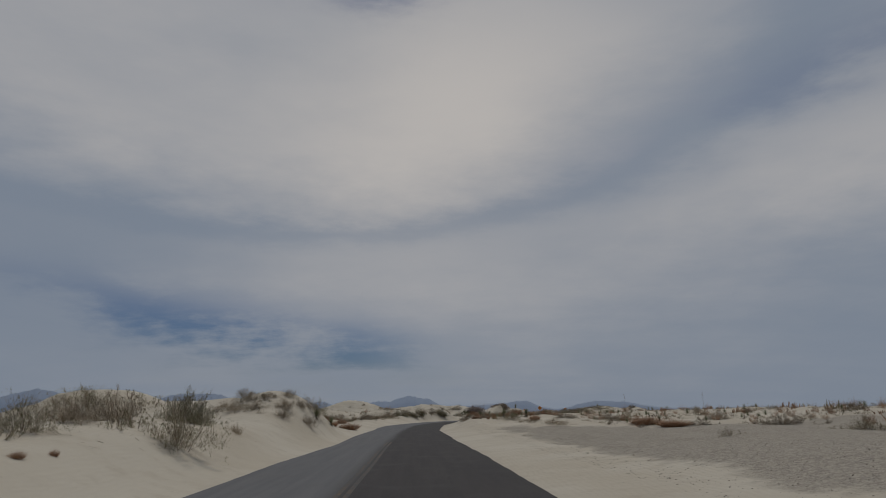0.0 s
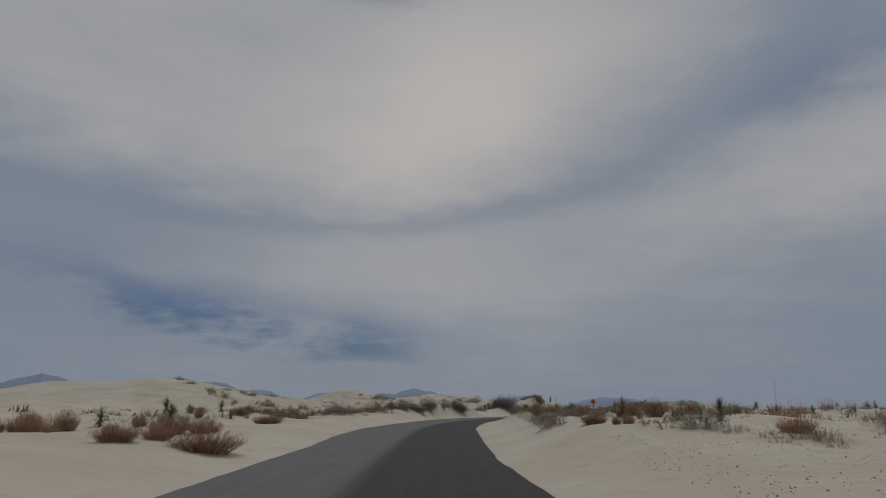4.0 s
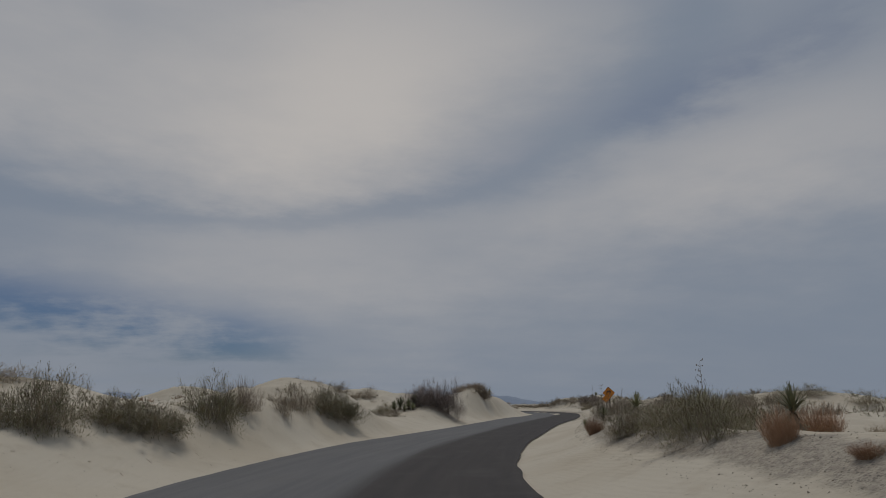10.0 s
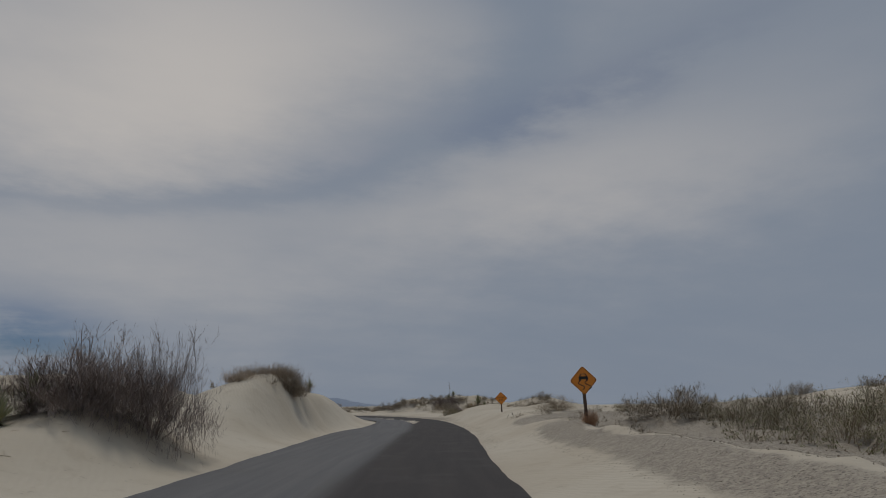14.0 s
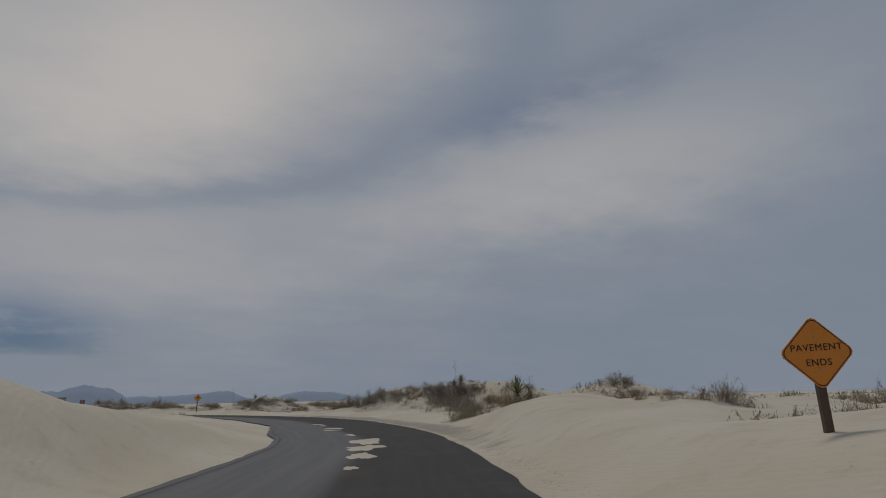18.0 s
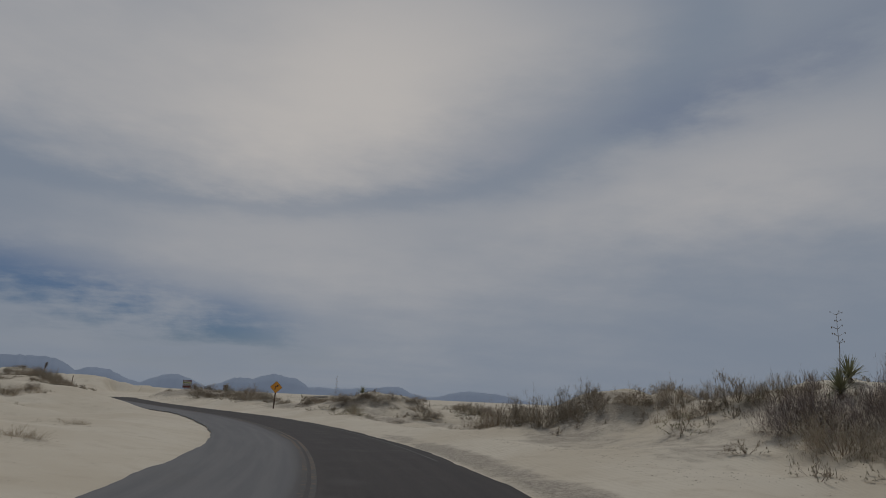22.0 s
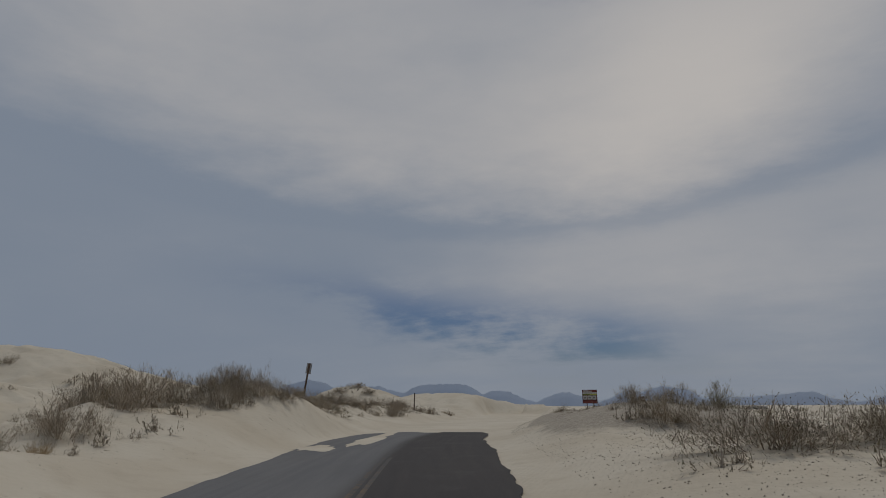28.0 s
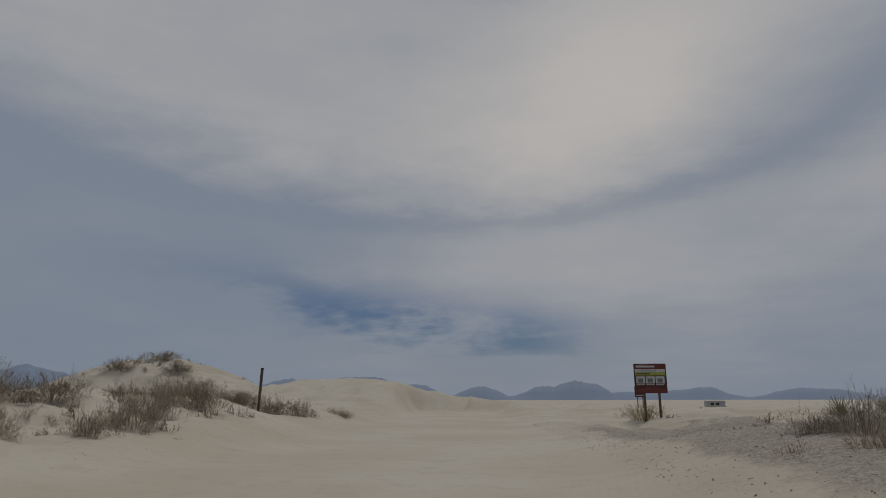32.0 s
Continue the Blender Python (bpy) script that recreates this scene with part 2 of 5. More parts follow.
def height(x, y):
    x, y = np.atleast_1d(np.asarray(x, float)), np.atleast_1d(np.asarray(y, float))
    s, a = along(x, y)
    right, left = table(EDGE_R, s), table(EDGE_L, s)
    out = np.where(a > 0, a - right, left - a)
    rise = np.where(a > 0, table(VERGE_R, s), table(VERGE_L, s))
    z = rise * step(0.1, 3.2, out) + 0.05 * step(0, 0.5, out) - 0.05
    lip = np.where(out < 3.3, np.exp(-((out - 3.3) / 0.9) ** 2), np.exp(-((out - 3.3) / 0.35) ** 2))
    z = z + 0.24 * lip * (1 + 0.3 * grain(s, 0 * s, 1.5, 8)) * (a > 0) * step(47, 55, s) * (1 - step(140, 147, s))
    high = np.zeros(x.shape)
    for cx, cy, h, rx, ry, turn, sharp in DUNES:
        c, n = math.cos(turn), math.sin(turn)
        u, v = ((x - cx) * c + (y - cy) * n) / rx, (-(x - cx) * n + (y - cy) * c) / ry
        bump = h * np.exp(-(u * u + v * v) ** sharp)
        high = np.maximum(high, bump) + 0.35 * np.minimum(high, bump)
    far = step(16, 60, out)
    hum = 0.2 * grain(x, y, 3.1, 1) + 0.08 * grain(x, y, 1.2, 2) + 0.3 * grain(x, y, 8.0, 3)
    # small scarps and hollows where the wind has cut the dunes
    cut = 1 - np.abs(grain(x, y, 2.6, 13) + 0.4 * grain(x, y, 1.1, 14))
    rough = step(-0.15, 0.35, grain(x, y, 9.0, 15))
    rough = np.maximum(rough, np.maximum((a < -5) * step(236, 250, s), (a > 0) * step(3, 6, out) * step(278, 288, s)))
    hum = hum * (1 - 0.7 * np.exp(-((x + 40) / 30) ** 2 - ((y - 122) / 18) ** 2))
    hum = hum + rough * (0.22 * step(0.45, 0.8, cut) - 0.1 + 0.07 * grain(x, y, 0.8, 16))
    hum = hum * (1 - 0.6 * (a > 0) * step(44, 52, s) * (1 - step(108, 118, s)) * (1 - step(6, 11, out)))
    pan = step(8, 30, a) * (1 - step(40, 62, s))
    hum = hum * (1 - 0.8 * pan)
    swell = 1.3 * np.maximum(grain(x, y, 21, 5), -0.1) + 0.9 * np.maximum(grain(x, y, 11, 6), -0.1) + 0.9 * np.maximum(grain(x, y, 47, 7), 0)
    swell = swell * np.where(a > 0, 1 - 0.8 * step(130, 190, s), 1.0)
    z = z + high * step(0.3, 2.8, out) + hum * step(1.5, 6, out) * (1 - step(3500, 4200, np.hypot(x, y))) + swell * far * (1 - step(600, 1500, np.hypot(x, y)))
    z = z - 2.6 * (a > 0) * step(25, 130, out) * step(235, 300, s)
    end = step(284, 296, s) * (1 - step(0, 1, out))
    z = z + end * 0.05 + 0.012 * grain(x, y, 0.7, 9) * step(0, 0.6, out)
    # wheel ruts of the unpaved part
    rut = (np.exp(-((a + 0.9) / 0.3) ** 2) + np.exp(-((a - 0.75) / 0.3) ** 2)) * step(286, 296, s) * (1 - step(0, 1, out))
    return z - 0.03 * rut
# ---- materials ----


def material(name, base, rough=0.85, spread=0.25, scale=6.0, bump=0.3, bump_scale=40.0, other=None, metallic=0.0, vary=0.0):
    """A rough surface: two scales of colour variation from base towards other, and fine relief."""
    m = bpy.data.materials.new(name)
    m.use_nodes = True
    n, l = m.node_tree.nodes, m.node_tree.links
    shader = n["Principled BSDF"]
    where = n.new("ShaderNodeTexCoord").outputs["Object"]
    big, small = n.new("ShaderNodeTexNoise"), n.new("ShaderNodeTexNoise")
    for tex, s, d in ((big, scale, 4), (small, bump_scale, 6)):
        tex.inputs["Scale"].default_value, tex.inputs["Detail"].default_value = s, d
        l.new(where, tex.inputs["Vector"])
    other = other or tuple(c * (1 - spread) for c in base)
    fac = n.new("ShaderNodeMath")
    fac.operation = "MULTIPLY_ADD"
    l.new(small.outputs["Fac"], fac.inputs[0])
    fac.inputs[1].default_value = 0.5
    half = n.new("ShaderNodeMath")
    half.operation = "MULTIPLY"
    l.new(big.outputs["Fac"], half.inputs[0])
    half.inputs[1].default_value = 0.7
    l.new(half.outputs[0], fac.inputs[2])
    ramp = n.new("ShaderNodeMapRange")
    ramp.inputs[1].default_value, ramp.inputs[2].default_value = 0.4, 0.8
    l.new(fac.outputs[0], ramp.inputs[0])
    mix = n.new("ShaderNodeMix")
    mix.data_type = "RGBA"
    l.new(ramp.outputs[0], mix.inputs[0])
    mix.inputs[6].default_value, mix.inputs[7].default_value = (*base, 1), (*other, 1)
    colour = mix.outputs[2]
    if vary:
        info, hsv = n.new("ShaderNodeObjectInfo"), n.new("ShaderNodeHueSaturation")
        near = n.new("ShaderNodeMapRange")
        l.new(info.outputs["Random"], near.inputs[0])
        near.inputs[3].default_value, near.inputs[4].default_value = 1 - vary, 1 + vary
        l.new(near.outputs[0], hsv.inputs["Value"])
        l.new(colour, hsv.inputs["Color"])
        colour = hsv.outputs[0]
    l.new(colour, shader.inputs["Base Color"])
    shader.inputs["Roughness"].default_value, shader.inputs["Metallic"].default_value = rough, metallic
    if bump:
        b = n.new("ShaderNodeBump")
        b.inputs["Strength"].default_value, b.inputs["Distance"].default_value = bump, 0.02
        l.new(small.outputs["Fac"], b.inputs["Height"])
        l.new(b.outputs[0], shader.inputs["Normal"])
    return m


def node_math(m, op, a, b=0.0, c=0.0):
    n, l = m.node_tree.nodes, m.node_tree.links
    k = n.new("ShaderNodeMath")
    k.operation = op
    for i, v in enumerate((a, b, c)):
        if isinstance(v, (int, float)):
            k.inputs[i].default_value = v
        else:
            l.new(v, k.inputs[i])
    return k.outputs[0]


def node_noise(m, vector, scale, detail=4.0, rough=0.5):
    n, l = m.node_tree.nodes, m.node_tree.links
    k = n.new("ShaderNodeTexNoise")
    k.inputs["Scale"].default_value, k.inputs["Detail"].default_value, k.inputs["Roughness"].default_value = scale, detail, rough
    l.new(vector, k.inputs["Vector"])
    return k.outputs["Fac"]


def node_ramp(m, v, lo, hi, a=0.0, b=1.0):
    k = m.node_tree.nodes.new("ShaderNodeMapRange")
    k.interpolation_type = "SMOOTHSTEP"
    m.node_tree.links.new(v, k.inputs[0])
    for i, x in enumerate((lo, hi, a, b)):
        k.inputs[i + 1].default_value = x
    return k.outputs[0]


def node_mix(m, f, a, b):
    n, l = m.node_tree.nodes, m.node_tree.links
    k = n.new("ShaderNodeMix")
    k.data_type = "RGBA"
    for v, i in ((f, 0), (a, 6), (b, 7)):
        if isinstance(v, tuple):
            k.inputs[i].default_value = (*v, 1)
        elif isinstance(v, (int, float)):
            k.inputs[i].default_value = v
        else:
            l.new(v, k.inputs[i])
    return k.outputs[2]


def blank(name, rough):
    m = bpy.data.materials.new(name)
    m.use_nodes = True
    m.node_tree.nodes["Principled BSDF"].inputs["Roughness"].default_value = rough
    return m, m.node_tree.nodes, m.node_tree.links, m.node_tree.nodes["Principled BSDF"]


def gypsum():
    """White sand: pale drifts, crusted and pebbly ground where the sheet says so."""
    m, n, l, shader = blank("gypsum sand", 0.9)
    where = n.new("ShaderNodeTexCoord").outputs["Object"]
    kind = n.new("ShaderNodeAttribute")
    kind.attribute_name = "gravel"
    patch, mottle, speck, dots = node_noise(m, where, 0.22, 4), node_noise(m, where, 1.7, 5), node_noise(m, where, 9.0, 5, 0.65), node_noise(m, where, 26.0, 3, 0.6)
    sand = node_mix(m, node_ramp(m, patch, 0.35, 0.65), (0.53, 0.455, 0.345), (0.59, 0.52, 0.41))
    sand = node_mix(m, node_ramp(m, mottle, 0.5, 0.75, 0, 0.5), sand, (0.47, 0.395, 0.295))
    litter = node_math(m, "MULTIPLY", node_ramp(m, speck, 0.62, 0.70), node_ramp(m, mottle, 0.45, 0.62, 0, 0.6))
    sand = node_mix(m, litter, sand, (0.33, 0.28, 0.22))
    crust = node_mix(m, node_ramp(m, speck, 0.4, 0.62), (0.45, 0.39, 0.305), (0.34, 0.29, 0.23))
    crust = node_mix(m, node_ramp(m, dots, 0.56, 0.66, 0, 0.7), crust, (0.19, 0.165, 0.13))
    cells = n.new("ShaderNodeTexVoronoi")
    cells.inputs["Scale"].default_value = 24.0
    l.new(where, cells.inputs["Vector"])
    tone = n.new("ShaderNodeSeparateColor")
    l.new(cells.outputs["Color"], tone.inputs[0])
    pebble = node_math(m, "MULTIPLY", node_ramp(m, tone.outputs[0], 0.45, 0.55), node_ramp(m, cells.outputs["Distance"], 0.5, 0.25))
    crust = node_mix(m, node_math(m, "MULTIPLY", pebble, 0.65), crust, node_mix(m, tone.outputs[1], (0.09, 0.075, 0.062), (0.30, 0.255, 0.205)))
    how = node_ramp(m, node_math(m, "ADD", kind.outputs["Fac"], node_math(m, "MULTIPLY_ADD", mottle, 0.7, node_math(m, "MULTIPLY_ADD", patch, 1.0, -0.85))), 0.3, 0.7)
    l.new(node_mix(m, how, sand, crust), shader.inputs["Base Color"])
    wave = n.new("ShaderNodeTexWave")
    wave.inputs["Scale"].default_value, wave.inputs["Distortion"].default_value, wave.inputs["Detail"].default_value, wave.inputs["Detail Scale"].default_value = 2.2, 7.0, 3.0, 0.6
    l.new(where, wave.inputs["Vector"])
    relief = node_math(m, "ADD", node_math(m, "MULTIPLY", speck, node_math(m, "MULTIPLY_ADD", how, 1.6, 0.45)), node_math(m, "MULTIPLY_ADD", mottle, 1.5, node_math(m, "MULTIPLY", wave.outputs["Fac"], node_math(m, "MULTIPLY", patch, 0.2))))
    bump = n.new("ShaderNodeBump")
    bump.inputs["Strength"].default_value, bump.inputs["Distance"].default_value = 0.5, 0.06
    relief = node_math(m, "MULTIPLY_ADD", node_math(m, "MULTIPLY", pebble, how), 0.5, relief)
    l.new(relief, bump.inputs["Height"])
    l.new(bump.outputs[0], shader.inputs["Normal"])
    return m


def asphalt():
    """Chip-sealed asphalt: a darker, newer lane, a dusty grey one, wheel tracks and sand at its edges. UV: metres to the right and along."""
    m, n, l, shader = blank("worn asphalt", 0.8)
    uv = n.new("ShaderNodeUVMap")
    uv.uv_map = "lane"
    cut = n.new("ShaderNodeSeparateXYZ")
    l.new(uv.outputs[0], cut.inputs[0])
    u = cut.outputs[0]
    where = n.new("ShaderNodeTexCoord").outputs["Object"]
    blotch, chips = node_noise(m, where, 0.7, 5, 0.6), node_noise(m, where, 60, 4, 0.6)
    stretch = n.new("ShaderNodeMapping")
    stretch.inputs["Scale"].default_value = (2.2, 0.09, 1)
    l.new(uv.outputs[0], stretch.inputs[0])
    drag = node_noise(m, stretch.outputs[0], 1.6, 5, 0.6)
    dark = node_mix(m, node_ramp(m, drag, 0.35, 0.7), (0.050, 0.043, 0.041), (0.062, 0.053, 0.049))
    pale = node_mix(m, node_ramp(m, drag, 0.3, 0.7), (0.135, 0.132, 0.133), (0.165, 0.160, 0.156))
    lane = node_ramp(m, node_math(m, "ADD", u, node_math(m, "MULTIPLY_ADD", drag, 0.7, -0.35)), -0.5, 0.2)
    road = node_mix(m, lane, pale, dark)
    road = node_mix(m, node_math(m, "MULTIPLY", node_ramp(m, blotch, 0.5, 0.75), 0.25), road, (0.13, 0.12, 0.108))
    road = node_mix(m, node_ramp(m, chips, 0.55, 0.75, 0, 0.22), road, (0.13, 0.125, 0.12))
    l.new(road, shader.inputs["Base Color"])
    bump = n.new("ShaderNodeBump")
    bump.inputs["Strength"].default_value, bump.inputs["Distance"].default_value = 0.35, 0.01
    shader.inputs["Specular IOR Level"].default_value = 0.22
    l.new(chips, bump.inputs["Height"])
    l.new(bump.outputs[0], shader.inputs["Normal"])
    return m


def worn_paint(name, colour):
    """Road paint with holes through to the asphalt."""
    m, n, l, shader = blank(name, 0.75)
    where = n.new("ShaderNodeTexCoord").outputs["Object"]
    gone = node_ramp(m, node_math(m, "ADD", node_noise(m, where, 7, 5, 0.65), node_math(m, "MULTIPLY", node_noise(m, where, 0.25, 3), 0.5)), 0.55, 0.8)
    l.new(node_mix(m, gone, colour, (0.055, 0.05, 0.047)), shader.inputs["Base Color"])
    return m


SAND, ASPHALT = gypsum(), asphalt()
YELLOW_LINE, WHITE_LINE = worn_paint("worn yellow paint", (0.14, 0.09, 0.045)), worn_paint("worn white paint", (0.12, 0.115, 0.108))
TWIG_GREY = material("grey-brown dry twigs", (0.45, 0.37, 0.285), 0.9, other=(0.30, 0.24, 0.18), bump=0, vary=0.2)
TWIG_TAN = material("tan dry twigs", (0.36, 0.285, 0.19), 0.9, other=(0.22, 0.165, 0.105), bump=0, vary=0.25)
TWIG_RED = material("purple-grey bare branches", (0.38, 0.31, 0.275), 0.9, other=(0.25, 0.20, 0.175), bump=0, vary=0.2)
LEAF_GREY = material("grey-green desert leaves", (0.33, 0.285, 0.19), 0.8, other=(0.22, 0.19, 0.125), bump=0, vary=0.3)
LEAF_OLIVE = material("olive desert leaves", (0.29, 0.27, 0.145), 0.8, other=(0.19, 0.175, 0.095), bump=0, vary=0.25)
GRASS_RUST = material("rust-coloured dry grass", (0.42, 0.26, 0.16), 0.85, other=(0.29, 0.175, 0.105), bump=0, vary=0.25)
GRASS_STRAW = material("straw-coloured dry grass", (0.38, 0.28, 0.15), 0.85, other=(0.24, 0.17, 0.09), bump=0, vary=0.25)
SPEAR = material("green yucca leaves", (0.30, 0.29, 0.165), 0.6, other=(0.19, 0.19, 0.105), bump=0, vary=0.2)
SPEAR_DRY = material("dry yucca leaves", (0.29, 0.23, 0.155), 0.9, other=(0.17, 0.13, 0.085), bump=0, vary=0.2)
STALK = material("dry yucca stalk", (0.27, 0.21, 0.155), 0.9, bump=0)
POST_WOOD = material("weathered brown post", (0.13, 0.085, 0.06), 0.85, scale=9, bump_scale=70)
PLATE = material("orange-yellow sign face", (0.78, 0.265, 0.022), 0.45, other=(0.70, 0.235, 0.022), scale=3, bump=0.05)
PLATE_YELLOW = material("amber sign face", (0.80, 0.33, 0.025), 0.45, other=(0.73, 0.30, 0.025), scale=3, bump=0.05)
PLATE_BACK = material("bare aluminium", (0.45, 0.45, 0.45), 0.5, metallic=0.7, bump=0.1)
BLACK = material("black sign paint", (0.02, 0.02, 0.02), 0.6, bump=0)
MAROON = material("maroon board paint", (0.10, 0.022, 0.018), 0.6, bump=0.1)
WHITE_PAINT = material("white board paint", (0.6, 0.58, 0.55), 0.6, bump=0)
LIME = material("lime board paint", (0.4, 0.45, 0.08), 0.6, bump=0)
GREY_PRINT = material("grey board print", (0.2, 0.2, 0.2), 0.6, bump=0)
PEBBLE = material("gypsum clods and pebbles", (0.45, 0.39, 0.31), 0.9, other=(0.30, 0.255, 0.20), scale=1.5, bump_scale=30)
# blue haze of the distance is painted into this base colour
ROCK_HAZED = material("mountain rock with painted haze", (0.265, 0.315, 0.40), 0.95, other=(0.24, 0.285, 0.365), scale=0.004, bump=0)
RED_BAND = material("dark red print", (0.17, 0.035, 0.025), 0.6, bump=0)
CAMPER = material("white vehicle paint", (0.42, 0.41, 0.39), 0.35, bump=0)
GLASSY = material("dark vehicle glass", (0.02, 0.022, 0.025), 0.1, bump=0)

# ---- build ----


def mesh_of(name, verts, faces, mat, smooth=False):
    me = bpy.data.meshes.new(name)
    me.from_pydata(verts, [], faces)
    me.materials.append(mat)
    if smooth:
        me.polygons.foreach_set("use_smooth", [True] * len(me.polygons))
    me.update()
    return me


def piece(name, mesh, parent, label=""):
    ob = new(name, mesh)
    ob.parent = parent
    return tagged(ob, label) if label else ob


def grow(a, b, first, ratio):
    out, v, d = [], a, first
    while v < b:
        v += d
        d *= ratio
        out.append(v)
    return out


# ---- ground ----
CELL = 0.34
gx = np.array([-v for v in grow(26, 4600, CELL, 1.07)][::-1] + list(np.arange(-26, 60, CELL)) + grow(60, 4600, CELL, 1.07))
gy = np.array([-v for v in grow(2, 4600, CELL, 1.12)][::-1] + list(np.arange(-2, 325, CELL)) + grow(325, 4800, CELL, 1.06))
nx, ny = len(gx), len(gy)
mx, my = np.meshgrid(gx, gy)
co = np.stack([mx.ravel(), my.ravel(), height(mx.ravel(), my.ravel())], 1)
idx = np.arange(nx * ny).reshape(ny, nx)
quads = np.stack([idx[:-1, :-1], idx[:-1, 1:], idx[1:, 1:], idx[1:, :-1]], -1).reshape(-1, 4)
ground_mesh = bpy.data.meshes.new("ground")
ground_mesh.vertices.add(len(co))
ground_mesh.vertices.foreach_set("co", co.astype(np.float32).ravel())
ground_mesh.loops.add(quads.size)
ground_mesh.loops.foreach_set("vertex_index", quads.astype(np.int32).ravel())
ground_mesh.polygons.add(len(quads))
ground_mesh.polygons.foreach_set("loop_start", np.arange(0, quads.size, 4, dtype=np.int32))
ground_mesh.update(calc_edges=True)
ground_mesh.polygons.foreach_set("use_smooth", np.ones(len(quads), bool))
ground_mesh.materials.append(SAND)


def gravelly(x, y):
    """How pebbly and crusted the ground is, 0 to 1."""
    s, a = along(x, y)
    out = np.where(a > 0, a - table(EDGE_R, s), table(EDGE_L, s) - a)
    out, s = out + 0.5 * grain(x, y, 3.5, 41) * step(1, 4, np.abs(out)) + 7 * grain(x, y, 14, 42) * step(10, 24, out), s + 2.5 * grain(x, y, 5, 43) + 6 * grain(x, y, 13, 44)
    g = (a > 0) * step(2.0, 5.0, out) * (1 - step(26, 40, out)) * (1 - step(44, 56, s)) * 0.95
    g = np.maximum(g, (a > 0) * step(2.0 - 0.6 * step(90, 104, s), 2.7 - 0.3 * step(90, 104, s), out) * (1 - step(3.0, 3.4, out)) * step(58, 66, s) * (1 - step(136, 144, s)) * 0.85)
    g = np.maximum(g, (a > 0) * step(3.4 - 1.9 * step(138, 146, s), 4.1 - 1.9 * step(138, 146, s), out) * (1 - step(9, 14, out)) * step(112, 120, s) * (1 - step(149, 155, s)) * 0.95)
    g = np.maximum(g, (a > 0) * step(0.0, 0.3, out) * (1 - step(0.8, 1.8, out)) * step(172, 182, s) * (1 - step(205, 220, s)) * 0.7)
    g = np.maximum(g, (a > 0) * step(3.0, 4.5, out) * (1 - step(8, 12, out)) * step(196, 204, s) * (1 - step(252, 262, s)) * 0.55)
    g = np.maximum(g, (a > 0) * step(1.2, 3.0, out) * (1 - step(9, 14, out)) * step(260, 270, s) * (1 - step(318, 330, s)) * 0.9)
    g = np.maximum(g, (a < 0) * step(3.0, 4.5, out) * (1 - step(8, 10, out)) * step(114, 120, s) * (1 - step(132, 138, s)) * 0.7)
    return g


attr = ground_mesh.attributes.new("gravel", "FLOAT", "POINT")
attr.data.foreach_set("value", gravelly(co[:, 0], co[:, 1]).astype(np.float32))
tagged(new("ground", ground_mesh), "pale gypsum sand desert floor with drifts and low dunes", "ground", kind="structure")

# ---- road ----
road_s = np.arange(-38, 288, 0.3)


def ragged(s, side):
    n = 0.10 * grain(s, 0 * s + 5 * side, 1.7, 11) + 0.06 * grain(s, 0 * s + 9 * side, 0.6, 12)
    return n * (0.35 + 0.35 * step(150, 200, s))


def lay(name, lefts, rights, ss, z, mat, cols=10, bow=0.0):
    """A strip of road surface between two offsets from the drive."""
    verts, uvs, faces = [], [], []
    for s, lo, hi, mid in zip(ss, lefts, rights, table(SEAM, ss)):
        for k in range(cols + 1):
            a = lo + (hi - lo) * k / cols
            x, y, _ = on_road(s, a)
            verts.append((x, y, z))
            uvs.append((a - mid, s))
    for i in range(len(ss) - 1):
        for k in range(cols):
            p = i * (cols + 1) + k
            faces.append((p, p + 1, p + cols + 2, p + cols + 1))
    me = mesh_of(name, verts, faces, mat)
    layer = me.uv_layers.new(name="lane")
    loops = np.empty(len(me.loops), np.int32)
    me.loops.foreach_get("vertex_index", loops)
    layer.data.foreach_set("uv", np.array(uvs)[loops].astype(np.float32).ravel())
    return me


ending = step(283.5, 288, road_s)
road = tagged(new("road", lay("road", table(EDGE_L, road_s) + ragged(road_s, 1) + 1.5 * ending ** 2, table(EDGE_R, road_s) + ragged(road_s, 2) - 0.5 * ending ** 3, road_s, 0.0, ASPHALT)),
              "two-lane asphalt road with one dark and one dusty grey lane, edges lost in sand", "road", kind="structure")
for off in (-0.14, 0.04):
    for s0, s1 in ((-12, 34), (196, 270)):
        ss = np.arange(s0, s1, 0.6)
        tagged(new("centre_line", lay("centre_line", table(SEAM, ss) + off, table(SEAM, ss) + off + 0.1, ss, 0.004, YELLOW_LINE, 1)), "faded yellow centre line on the asphalt", "road marking", kind="structure")
ss = np.arange(164, 188, 0.6)
tagged(new("edge_line", lay("edge_line", table(EDGE_L, ss) + 0.2, table(EDGE_L, ss) + 0.29, ss, 0.004, WHITE_LINE, 1)), "faded white edge line on the asphalt", "road marking", kind="structure")
ss = np.arange(206, 256, 0.6)
tagged(new("edge_line", lay("edge_line", table(EDGE_R, ss) - 0.42, table(EDGE_R, ss) - 0.34, ss, 0.004, WHITE_LINE, 1)), "faded white edge line on the asphalt", "road marking", kind="structure")

# ---- mountains ----


